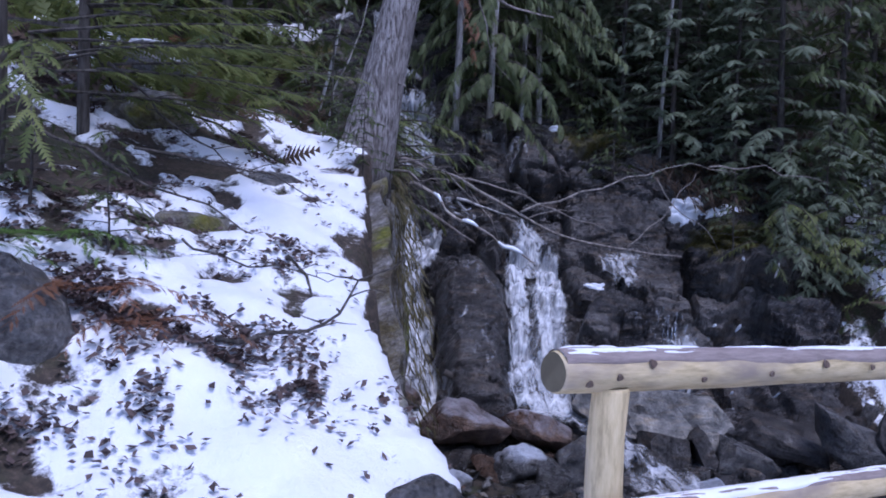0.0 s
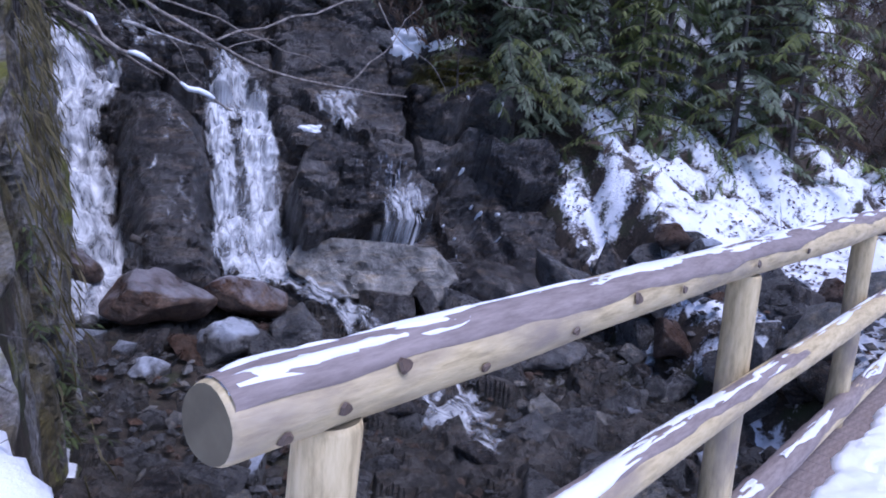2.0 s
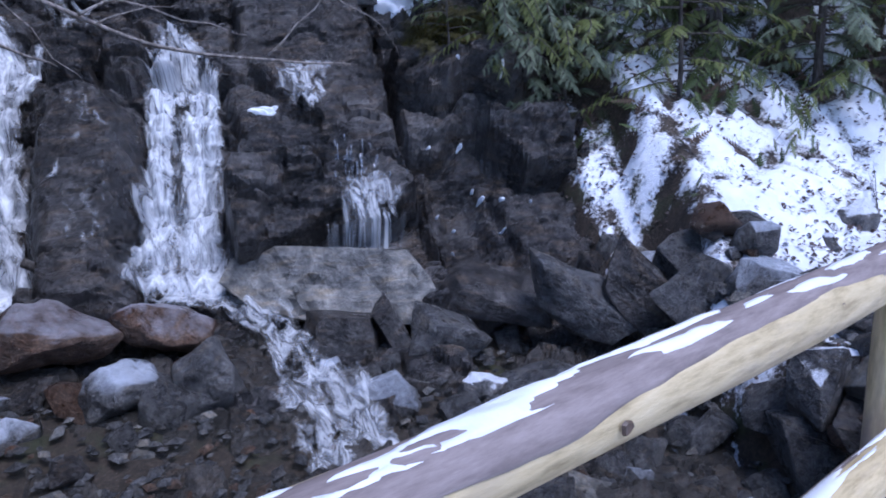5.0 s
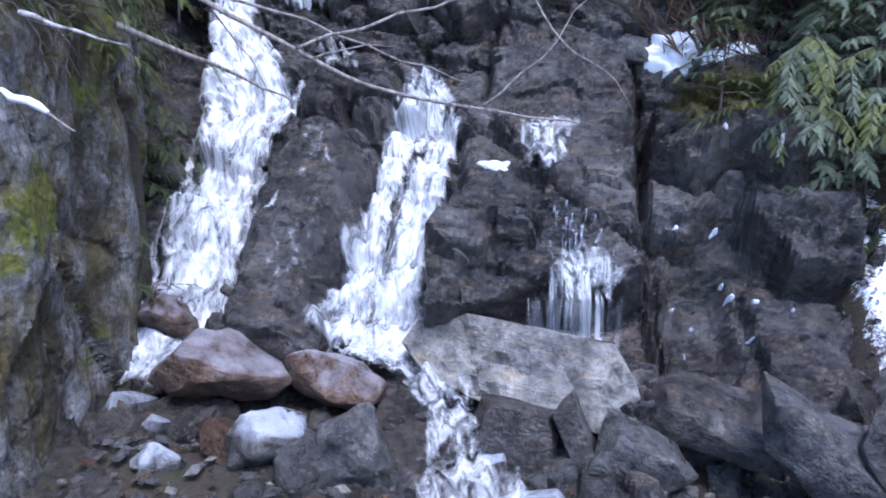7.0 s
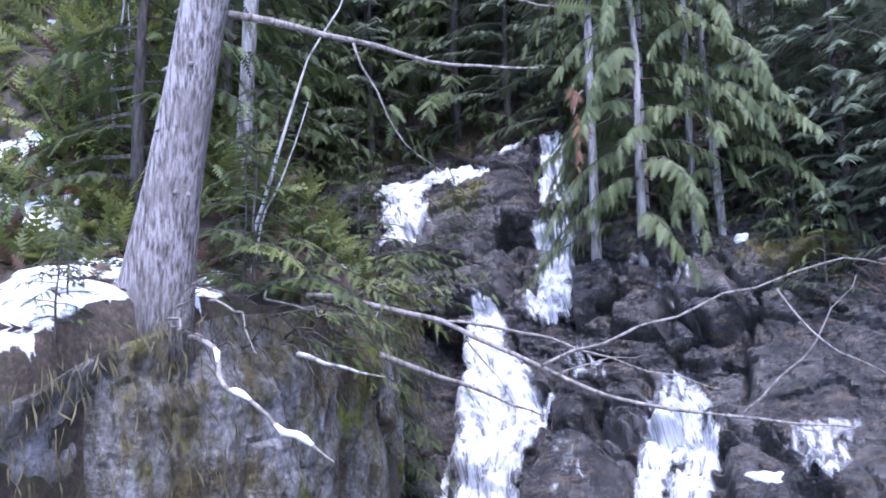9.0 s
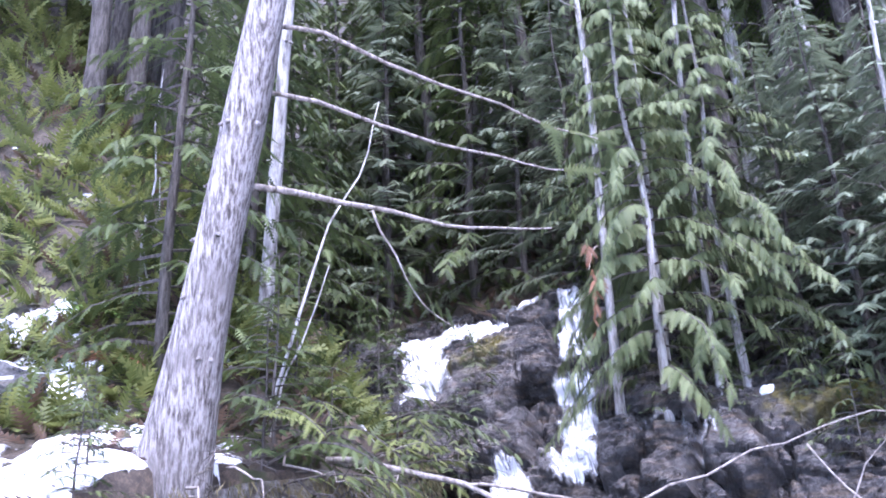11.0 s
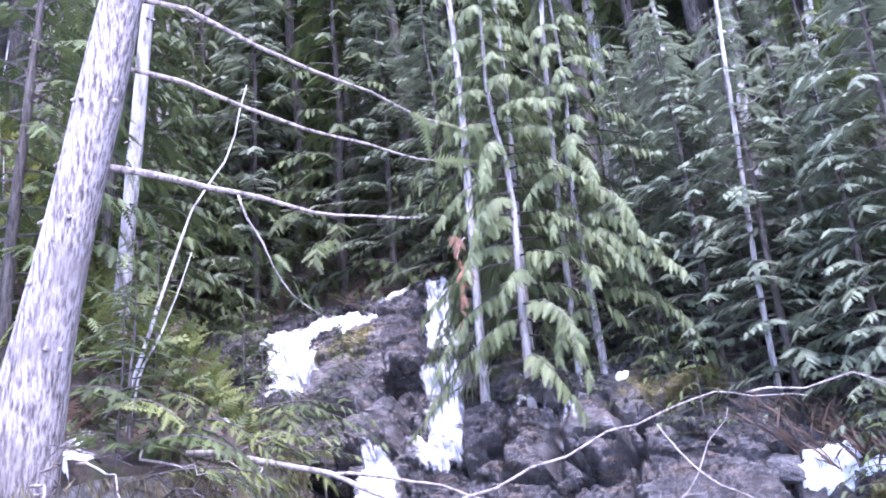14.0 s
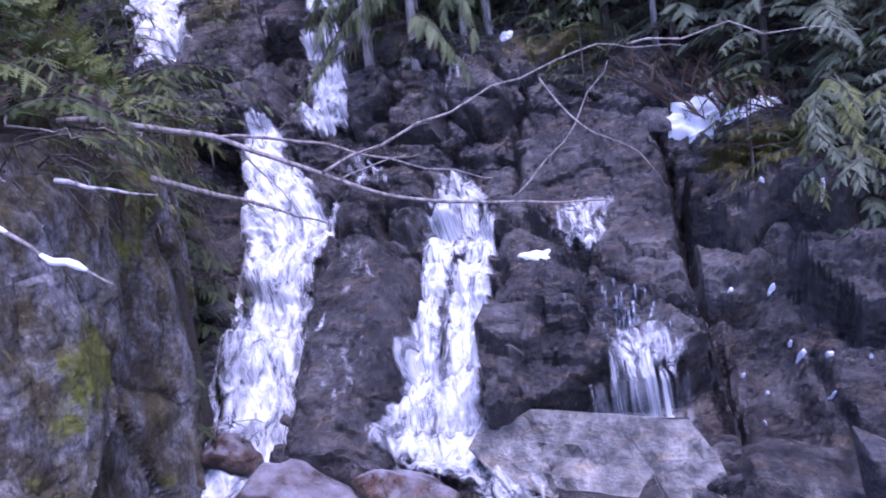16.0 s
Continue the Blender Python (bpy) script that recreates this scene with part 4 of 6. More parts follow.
pieces = []
for _ in range(3600):
    s, w = rng.uniform(0.4, 8.5), rng.uniform(-1.2, 6.0)
    x, y = RAIL0[0] + ALONG[0] * s + ACROSS[0] * w, RAIL0[1] + ALONG[1] * s + ACROSS[1] * w
    if x < float(np.interp(y, EDGE_Y, EDGE_X)) + 0.3 or y > 10.4:
        continue
    pieces.append((x, y, rng.uniform(0.025, 0.085)))
hz = land(np.array([p[0] for p in pieces]), np.array([p[1] for p in pieces]))[0]
for k, (mat, label) in enumerate(((STONE, "small broken grey pebbles covering the stream bed"), (BROWN_STONE, "small rusty pebbles covering the stream bed"), (PALE_SLAB, "pale slate chips scattered on the stream bed"))):
    share = [(p, z) for i, (p, z) in enumerate(zip(pieces, hz)) if (0, 0, 0, 0, 1, 2)[i % 6] == k]
    v, f = joined([pebble(rng, x, y, z + 0.05 + r * 0.35, r) for (x, y, r), z in share])
    tagged(mesh_object("pebbles", v, f, mat), label, "pebbles", kind="stuff")


# ---------------------------------------------------------------- water
def spread(points, steps):
    """Even, rounded samples of a control line."""
    p = np.asarray(points, float)
    t = np.concatenate([[0], np.cumsum(np.linalg.norm(np.diff(p[:, :2], axis=0), axis=1))])
    u = np.linspace(0, t[-1], steps)
    out = np.stack([np.interp(u, t, p[:, k]) for k in range(p.shape[1])], 1)
    kernel = np.array([1, 2, 3, 2, 1.0]) / 9
    for k in range(out.shape[1]):
        padded = np.concatenate([[out[0, k]] * 2, out[:, k], [out[-1, k]] * 2])
        out[:, k] = np.convolve(padded, kernel, "valid")
    return out, u


def water_sheet(name, surface, control, mat, label, seed, lift=0.07, foam=0.0, columns=26, density=26):
    length = np.sum(np.linalg.norm(np.diff(np.asarray(control)[:, :2], axis=0), axis=1))
    line, run = spread(control, max(8, int(length * density)))
    tangent = np.gradient(line[:, :2], axis=0)
    tangent /= np.linalg.norm(tangent, axis=1)[:, None] + 1e-9
    normal = np.stack([tangent[:, 1], -tangent[:, 0]], 1)
    u = np.linspace(-1, 1, columns)
    width = line[:, 2][:, None] * (1 + 0.22 * fractal(run[:, None] * 2.5, np.sign(u)[None] * 3, seed, 3, seed))
    a = line[:, 0][:, None] + normal[:, 0][:, None] * u * width
    b = line[:, 1][:, None] + normal[:, 1][:, None] * u * width
    swell = lift * (0.45 + 0.55 * np.sqrt(np.clip(1 - u ** 2, 0, 1)))[None] + 0.05 * fractal(a * 7, b * 2.2, seed, 4, seed)
    v = surface(a, b, swell)
    ob = mesh_object(name, v.reshape(-1, 3), grid_faces(len(line), columns), mat, smooth=True)
    uv = ob.data.uv_layers.new(name="UVMap")
    idx = np.empty(len(ob.data.loops), np.int32)
    ob.data.loops.foreach_get("vertex_index", idx)
    flat = np.stack([(u[None] * width + 5).ravel(), np.repeat(run, columns)], 1)
    uv.data.foreach_set("uv", flat[idx].astype(np.float32).ravel())
    edge = 0.20 - 0.36 * np.abs(u) ** 5
    ends = -0.34 * (1 - ramp(run, 0, 0.35)) - 0.35 * ramp(run, run[-1] - 0.3, run[-1])
    set_attribute(ob, "foam", edge[None] + ends[:, None] + foam)
    return tagged(ob, label, "water", kind="structure")


def on_face(a, b, swell):
    return face_calm(a, b, swell)


def face_calm(x, q, lift):
    """Over the rock, but bridging its small hollows as falling water does."""
    best = face_relief(x, q)
    for dq in (0.06, 0.14, 0.24):
        best = np.maximum(best, face_relief(x, q + dq) - 0.25 * dq)
    y, z = np.interp(q, STEP, PROFILE[:, 0]), np.interp(q, STEP, PROFILE[:, 1])
    ty = np.interp(q + 0.4, STEP, PROFILE[:, 0]) - np.interp(q - 0.4, STEP, PROFILE[:, 0])
    tz = np.interp(q + 0.4, STEP, PROFILE[:, 1]) - np.interp(q - 0.4, STEP, PROFILE[:, 1])
    length = np.hypot(ty, tz) + 1e-9
    d = best + lift
    return np.stack([x, y - d * tz / length, z + d * ty / length], -1)


def falls(points):
    return [(x, q_of(z), hw) for x, z, hw in points]


water_sheet("waterfall", on_face, falls([(-1.50, 2.72, 0.10), (-1.38, 2.45, 0.30), (-1.1, 1.85, 0.40), (-0.8, 1.26, 0.56), (-0.66, 0.3, 0.54), (-0.42, -0.5, 0.56), (-0.36, -1.3, 0.62)]), FOAM, "broad white waterfall over dark rock", 61, 0.08, -0.04)
water_sheet("waterfall", on_face, falls([(1.30, 1.85, 0.12), (1.36, 1.5, 0.24), (1.4, 1.28, 0.46), (1.42, 1.0, 0.50), (1.42, 0.72, 0.40)]), FOAM, "white waterfall spreading over a rock step", 62, 0.06, -0.12)
water_sheet("waterfall", on_face, falls([(1.12, 1.1, 0.18), (1.15, 0.6, 0.16), (1.18, 0.05, 0.17), (1.13, -0.35, 0.26), (1.12, -0.95, 0.32)]), FOAM, "narrow white strand of the divided waterfall", 162, 0.07, -0.06)
water_sheet("waterfall", on_face, falls([(1.66, 1.15, 0.24), (1.63, 0.6, 0.25), (1.59, 0.05, 0.22), (1.56, -0.35, 0.26), (1.54, -1.0, 0.30)]), FOAM, "broader white strand of the divided waterfall", 163, 0.07, -0.03)
water_sheet("waterfall", on_face, falls([(-0.5, 1.5, 0.10), (-0.2, 1.36, 0.16), (-0.14, 1.1, 0.18), (-0.3, 0.7, 0.14)]), FOAM, "white side lobe splashing beside the waterfall", 164, 0.08, -0.06)
water_sheet("waterfall", on_face, falls([(-1.55, 5.8, 0.24), (-1.2, 5.0, 0.28), (-0.95, 4.45, 0.22), (-0.64, 3.95, 0.32)]), FOAM, "narrow white chute at the top of the falls", 63, 0.10, 0.0)
water_sheet("waterfall", on_face, falls([(-0.62, 3.98, 0.32), (-0.62, 3.7, 0.34), (-0.52, 3.0, 0.36), (-0.45, 2.35, 0.38)]), FOAM, "white water dropping over the upper step", 64, 0.08, -0.06)
water_sheet("waterfall", on_face, falls([(-1.9, 5.74, 0.10), (-2.7, 5.55, 0.26), (-3.4, 5.32, 0.42), (-4.2, 5.1, 0.52), (-4.9, 5.0, 0.30)]), FOAM, "white water sliding over a rock at the top", 65, 0.12, -0.03)
water_sheet("waterfall", on_face, falls([(-4.3, 5.05, 0.4), (-3.95, 4.7, 0.48), (-3.5, 4.25, 0.55), (-3.2, 3.8, 0.45)]), FOAM, "white water dropping below the slide", 165, 0.09, -0.08)
for pts, sd, foam in ((((2.70, 1.26, 0.55), (2.76, 0.95, 0.5), (2.83, 0.48, 0.14)), 66, -0.01), (((3.2, -0.05, 0.40), (3.25, -0.4, 0.45), (3.3, -0.8, 0.5)), 67, 0.0), (((1.5, 3.3, 0.3), (1.25, 2.9, 0.4), (1.1, 2.3, 0.2)), 68, -0.06), (((-1.5, 1.0, 0.05), (-1.3, 0.2, 0.08), (-1.1, -0.7, 0.26)), 69, 0.10), (((1.4, 0.8, 0.3), (1.4, 0.2, 0.3), (1.36, -0.8, 0.3)), 169, -0.02), (((0.45, 0.8, 0.3), (0.5, 0.2, 0.4), (0.55, -0.8, 0.4)), 70, -0.12), (((-0.2, 2.3, 0.3), (0.1, 1.8, 0.5), (0.3, 1.3, 0.4)), 71, -0.09), (((0.5, 3.2, 0.5), (0.6, 2.7, 0.5)), 72, -0.07)):
    water_sheet("trickle", on_face, falls(pts), THIN_FOAM, "thin film of water trickling down the rock", sd, 0.03, foam)


def on_bed(a, b, swell):
    z = np.interp(b, [6.8, 7.4, 8.2, 8.9, 9.4, 9.9, 10.4, 10.8, 11.2], [-1.68, -1.58, -1.46, -1.34, -1.20, -1.06, -0.92, -0.84, -0.75])
    return np.stack([a, b, z + swell], -1)


water_sheet("cascade", on_bed, [(0.4, 10.75, 0.25), (1.2, 10.72, 0.3), (1.8, 10.6, 0.34), (2.1, 10.25, 0.32), (2.32, 9.8, 0.26), (2.42, 9.4, 0.34), (2.62, 8.95, 0.48), (2.75, 8.3, 0.5), (2.9, 7.6, 0.42), (3.1, 7.0, 0.3)], FOAM, "white water rushing between the boulders", 75, 0.05, -0.15)
water_sheet("cascade", on_bed, [(-0.75, 10.85, 0.3), (-0.2, 10.8, 0.36), (0.5, 10.75, 0.3)], FOAM, "white foam at the foot of the falls", 76, 0.06, 0.1)
px, py = np.arange(-0.6, 7.0, 0.06), np.arange(3.0, 10.4, 0.06)
X, Y = np.meshgrid(px, py)
W = across(X, Y)
Zp = np.interp(W, [-6, 0, 2.6, 4.6, 6.4], [-2.52, -1.96, -1.62, -1.40, -1.16]) + 0.012 * fractal(X * 3, Y * 3, 0, 3, 81)
stream = mesh_object("stream", np.stack([X, Y, Zp], -1).reshape(-1, 3), grid_faces(len(py), len(px)), POOL, smooth=True)
tagged(stream, "shallow clear stream running over stones", "water", kind="structure")


# ice and snow left on the rocks
def icicle(x, z, length, seed):
    p = face_point(np.array(x), np.array(q_of(z)), 0.02)
    v, f = tube([p, p - np.array((0, 0.01, length * 0.5)), p - np.array((0, 0.01, length))], [0.012, 0.008, 0.002], 6, 0.3, seed)
    ob = mesh_object("icicle", v, f, ICE, smooth=True)
    return tagged(ob, "clear icicle hanging from the wet ledge", "icicle", "icicles of the ledge")


m, n, l, p = material("cloudy ice")
p.inputs["Base Color"].default_value = (0.62, 0.67, 0.76, 1)
p.inputs["Roughness"].default_value = 0.15
p.inputs["Transmission Weight"].default_value = 0.85
p.inputs["IOR"].default_value = 1.31
bump(n, l, p, noise_node(n, l, 20, 4), 0.4, 0.01)
ICE = m
rng = random.Random(8)
for i in range(34):
    icicle(3.1 + rng.gauss(0, 0.24), rng.uniform(-0.16, 0.12), rng.uniform(0.06, 0.30), i)


def snow_patch(label, cx, cz, rx, rq, seed):
    """A thin rag of snow lying on a ledge of the face."""
    a, r = np.linspace(0, 2 * np.pi, 40, endpoint=False), np.linspace(0, 1, 9)
    A, Rr = np.meshgrid(a, r)
    wob = 1 + 0.35 * fractal(np.cos(A) * 1.6 + seed, np.sin(A) * 1.6, 0, 3, seed)
    x = cx + np.cos(A) * Rr * rx * wob
    q = q_of(cz) + np.sin(A) * Rr * rq * wob
    v = face_point(x, q, 0.06 * np.sqrt(1 - Rr ** 2 * 0.999) - 0.01).reshape(-1, 3)
    f = [(i * 40 + j, i * 40 + (j + 1) % 40, (i + 1) * 40 + (j + 1) % 40, (i + 1) * 40 + j) for i in range(8) for j in range(40)]
    tagged(mesh_object("snow_patch", v, f, SNOW, smooth=True), label, "snow patch")


snow_patch("ragged snow patch on the ledge under the conifers", 4.05, 1.92, 0.36, 0.20, 3)
snow_patch("ragged snow patch on the ledge under the conifers", 4.65, 1.88, 0.34, 0.12, 5)
snow_patch("scrap of snow beside the upper falls", 1.95, 3.3, 0.09, 0.08, 7)
snow_patch("scrap of snow on the rock face", 4.15, 1.25, 0.12, 0.05, 9)
snow_patch("scrap of snow on a rock ledge", 2.3, 0.55, 0.18, 0.05, 11)

rng = random.Random(19)
for i in range(14):
    snow_patch("small fleck of snow on the dark rock", rng.uniform(4.0, 5.3), rng.uniform(-0.5, 0.7), rng.uniform(0.015, 0.04), rng.uniform(0.012, 0.03), 20 + i)



# ---------------------------------------------------------------- trees
def spray_template(pairs, width, taper=0.9):
    """A flat leafy spray one metre long: a stem with pointed leaflets in pairs."""
    t = np.linspace(0, 1, pairs + 1)
    verts = [(a, 0, -0.16 * a * a) for a in t]
    faces = []
    for i in range(pairs):
        w = width * (1 - taper * t[i] ** 1.3) * (0.55 if i == 0 else 1)
        for side in (-1, 1):
            tip = t[i] + 0.75 / pairs + 0.55 * w
            verts.append((tip, side * w, -0.16 * tip * tip - 0.10 * w))
            faces.append((i, i + 1, len(verts) - 1) if side > 0 else (i + 1, i, len(verts) - 1))
    return np.array(verts, float), np.array(faces)


BROAD, NARROW, COARSE = spray_template(10, 0.30), spray_template(8, 0.25), spray_template(6, 0.28)


def lay_sprays(template, places, forwards, ups, lengths):
    """Copies of a spray as one mesh: at places, pointing forwards, facing ups."""
    tv, tf = template
    f = forwards / (np.linalg.norm(forwards, axis=1)[:, None] + 1e-9)
    side = np.cross(ups, f)
    side /= np.linalg.norm(side, axis=1)[:, None] + 1e-9
    up = np.cross(f, side)
    v = places[:, None] + lengths[:, None, None] * (tv[None, :, 0, None] * f[:, None] + tv[None, :, 1, None] * side[:, None] + tv[None, :, 2, None] * up[:, None])
    faces = tf[None] + (np.arange(len(places)) * len(tv))[:, None, None]
    return v.reshape(-1, 3), faces.reshape(-1, 3)


def branch_line(start, azimuth, rise, length, droop, steps=9, curl=0.0):
    t = np.linspace(0, 1, steps)
    run = length * t
    a = azimuth + curl * t
    return np.stack([start[0] + np.cos(a) * run, start[1] + np.sin(a) * run, start[2] + run * rise - droop * length * t ** 2], 1)


def dress(rng, lines, spray_len, per_metre, hang, template, bare=0.15):
    """Sprays along both sides of branches."""
    places, ways, ups, lens = [], [], [], []
    for line in lines:
        seg = np.linalg.norm(np.diff(line, axis=0), axis=1).sum()
        n = max(3, int(seg * per_metre))
        for i in range(n):
            t = bare + (1 - bare) * (i + rng.random()) / n
            k = t * (len(line) - 1)
            i0 = min(int(k), len(line) - 2)
            p = line[i0] + (line[i0 + 1] - line[i0]) * (k - i0)
            d = line[i0 + 1] - line[i0]
            d = d / (np.linalg.norm(d) + 1e-9)
            side = np.array((-d[1], d[0], 0)) * (1 if i % 2 else -1)
            side /= np.linalg.norm(side) + 1e-9
            w = 0.55 * d + rng.uniform(0.4, 1.0) * side * (1.2 - 0.7 * t) + np.array((0, 0, -hang * rng.uniform(0.4, 1.3)))
            places.append(p)
            ways.append(w)
            ups.append(np.array((rng.gauss(0, 0.3), rng.gauss(0, 0.3), 1.0)) + d * hang * 0.8)
            lens.append(spray_len * rng.uniform(0.6, 1.25) * (1.15 - 0.5 * t))
    return lay_sprays(template, np.array(places), np.array(ways), np.array(ups), np.array(lens))


def tree_mesh(kind, seed, tall, radius, low, branches, reach, rise, droop, spray_len, per_metre, hang, template, leaf, bark, label, lean=0.0):
    rng = random.Random(seed)
    ob = tagged(new(kind), label, "tree")
    stem = bent((0, 0, -0.4), (lean * tall, 0, tall), 14, 0.012 * tall, seed)
    taper = radius * (1 - np.linspace(0, 1, 14) ** 1.1 * 0.9)
    taper[0] *= 1.35
    v, f = tube(stem, taper, 10, 0.12, seed)
    mesh_object("trunk", v, f, bark, ob, smooth=True)
    lines, limbs = [], []
    for i in range(branches):
        h = low + (tall - low) * ((i + rng.random()) / branches) ** 0.9
        k = (h + 0.4) / (tall + 0.4) * 13
        i0 = min(int(k), 12)
        start = stem[i0] + (stem[i0 + 1] - stem[i0]) * (k - i0)
        size = reach * (1.04 - 0.9 * ((h - low) / (tall - low + 1e-6)) ** 1.2) * rng.uniform(0.65, 1.15)
        line = branch_line(start, i * 2.4 + rng.uniform(-0.6, 0.6), rise * rng.uniform(0.5, 1.4), size, droop * rng.uniform(0.6, 1.3), 8, rng.uniform(-0.4, 0.4))
        lines.append(line)
        r = min(0.45 * radius, 0.008 + 0.010 * size)
        limbs.append(tube(line[[0, 2, 4, 7]], np.linspace(r, 0.003, 4), 3))
    v, f = joined(limbs)
    mesh_object("crown_frame", v, f, DARK_BARK, ob)
    v, f = dress(rng, lines, spray_len, per_metre, hang, template)
    mesh_object("crown", v, f, leaf, ob)
    return ob


AWAY = pose(0, 0, 0)
kinds = {
    "fir": tree_mesh("fir_tree", 1, 8.5, 0.09, 0.4, 90, 2.1, 0.10, 0.34, 0.40, 11, 0.22, BROAD, FIR, DARK_BARK, "bluish green young conifer with drooping branches on the slope"),
    "fir_small": tree_mesh("fir_tree", 2, 5.0, 0.06, 0.2, 64, 1.6, 0.12, 0.36, 0.32, 14, 0.28, BROAD, FIR, DARK_BARK, "small bluish green conifer on the bank"),
    "hemlock": tree_mesh("hemlock_tree", 3, 9.0, 0.09, 0.4, 92, 2.1, 0.10, 0.46, 0.42, 9.5, 0.35, NARROW, HEMLOCK, DARK_BARK, "dark green hemlock with feathery drooping branches"),
    "cedar": tree_mesh("cedar_tree", 4, 9.5, 0.075, 1.0, 110, 2.0, 0.05, 0.66, 0.31, 19, 1.0, BROAD, CEDAR, ALDER_BARK, "yellow green cedar with hanging sprays"),
    "tall": tree_mesh("forest_tree", 5, 17.0, 0.17, 5.0, 60, 2.5, 0.05, 0.35, 0.62, 5.5, 0.35, COARSE, HEMLOCK, DARK_BARK, "tall dark forest conifer with bare lower trunk"),
    "far": tree_mesh("hemlock_tree", 8, 10.0, 0.10, 0.8, 72, 2.2, 0.10, 0.42, 0.52, 5.2, 0.35, COARSE, HEMLOCK, DARK_BARK, "dark green hemlock standing in the forest up the hill"),
    "young": tree_mesh("hemlock_tree", 7, 4.6, 0.05, 0.35, 44, 2.3, 0.10, 0.40, 0.27, 13, 0.22, NARROW, YOUNG, DARK_BARK, "young hemlock with light green feathery branches"),
    "bush": tree_mesh("hemlock_sapling", 6, 1.6, 0.02, 0.1, 26, 0.75, 0.2, 0.35, 0.2, 14, 0.25, NARROW, HEMLOCK, DARK_BARK, "small green hemlock sapling rooted on the rocks"),
}
used = set()


def plant(kind, x, y, turn, scale=1.0, sink=0.0, z=None, tilt=(0, 0), label=""):
    src = kinds[kind]
    base = (height(x, y) if z is None else z) - sink
    m = pose(x, y, base, tilt[0], tilt[1], turn) @ Matrix.Diagonal((scale, scale, scale, 1))
    if kind not in used:
        used.add(kind)
        src.matrix_world = m
        ob = src
    else:
        ob = copy_thing(src, m)
        ob.scale = (scale, scale, scale)
    if label:
        ob["label"] = label
    return ob


# conifers on the far bank, above the dark hollow
rng = random.Random(12)
for kind, x, y, sc in (("fir", 4.6, 14.8, 0.7), ("fir", 5.6, 13.6, 0.85), ("fir_small", 5.45, 12.75, 0.62), ("fir_small", 5.9, 12.4, 0.6), ("hemlock", 6.6, 13.4, 0.8), ("fir", 3.4, 16.2, 0.75),
                       ("fir", 6.2, 16.0, 0.8), ("hemlock", 7.6, 14.6, 0.9), ("hemlock", 8.6, 13.8, 0.8), ("fir", 2.3, 16.8, 0.7), ("fir_small", 2.9, 15.4, 0.8), ("fir_small", 6.6, 12.5, 0.45), ("hemlock", 5.2, 15.2, 0.8), ("fir_small", 3.7, 14.9, 0.9)):
    plant(kind, x, y, rng.uniform(0, 360), sc, 0.1)
for x, y, sc in ((2.5, 15.1, 0.58), (3.2, 14.7, 0.66), (4.0, 14.2, 0.66), (4.9, 13.7, 0.62), (3.0, 16.2, 0.62), (4.4, 15.6, 0.72)):
    plant("fir", x, y, rng.uniform(0, 360), sc, 0.2, float(np.interp(y, FACE_Y, FACE_Z)))
# cedar hanging over the upper falls, with its companions
plant("cedar", 0.75, 14.3, 40, 0.95, 0.3, 2.9, label="yellow green cedar hanging over the upper falls")
plant("cedar", 1.7, 14.8, 200, 0.85, 0.3, 3.5)
plant("cedar", 0.3, 16.2, 290, 0.85, 0.3, 4.7)
plant("hemlock", -0.9, 17.2, 300, 0.7, 0.3)
# dark trees up the hill and round about
spots = []
rng = random.Random(77)
for _ in range(4000):
    if len(spots) >= 122:
        break
    x, y = (rng.uniform(-10, 10), rng.uniform(17.6, 27)) if len(spots) < 88 else (rng.uniform(-17, 22), rng.uniform(9.5, 34))
    s, w = along(x, y), across(x, y)
    if y < 17.8 and -6.0 < x < 9.3 or x >= 9.3 and y < 13 - 0.1 * x:
        continue
    if 0.66 < math.atan2(x - 1.6, y - 2.4) < 0.93 and math.hypot(x - 1.6, y - 2.4) < 20:
        continue
    if x < -6 and y < 11:
        continue
    if any((x - a) ** 2 + (y - b) ** 2 < (1.15 if y < 24 else 1.6) ** 2 for a, b in spots):
        continue
    spots.append((x, y))
for x, y in spots:
    kind = "tall" if x > 0.5 and y < 25 else rng.choice(("tall", "far")) if y > 18.8 or abs(x) > 9 else rng.choice(("hemlock", "hemlock", "fir"))
    plant(kind, x, y, rng.uniform(0, 360), rng.uniform(0.8, 1.25), 0.2)
for kind, x, y, sc in (("hemlock", 8.0, 12.5, 0.7), ("fir", 9.3, 12.3, 0.7), ("young", 10.2, 11.9, 1.0), ("hemlock", 9.2, 14.4, 0.9), ("fir", 12.2, 14.6, 1.0), ("hemlock", 16.5, 11.8, 1.1), ("young", 7.2, 11.95, 0.7), ("fir", 10.8, 13.4, 0.8), ("tall", 18.5, 10.0, 1.0),
                       ("hemlock", -4.6, 12.6, 0.9), ("tall", -5.4, 9.9, 0.9), ("tall", -6.5, 11.0, 1.0), ("tall", -7.2, 9.0, 1.0), ("tall", -7.5, 12.5, 1.1), ("tall", -8.5, 7.0, 1.0), ("tall", -5.7, 11.4, 0.9), ("tall", -7.4, 10.4, 0.9), ("tall", -8.8, 9.2, 1.0), ("tall", -9.5, 11.0, 1.0)):
    plant(kind, x, y, rng.uniform(0, 360), sc, 0.1)
for x, y, sc in ((-9.0, 21.0, 1.3), (-7.0, 23.5, 1.3), (-11.0, 19.0, 1.3), (-5.0, 26.0, 1.3), (-12.5, 16.5, 1.3), (-10.5, 24.0, 1.4)):
    plant("far", x, y, rng.uniform(0, 360), sc, 0.2)
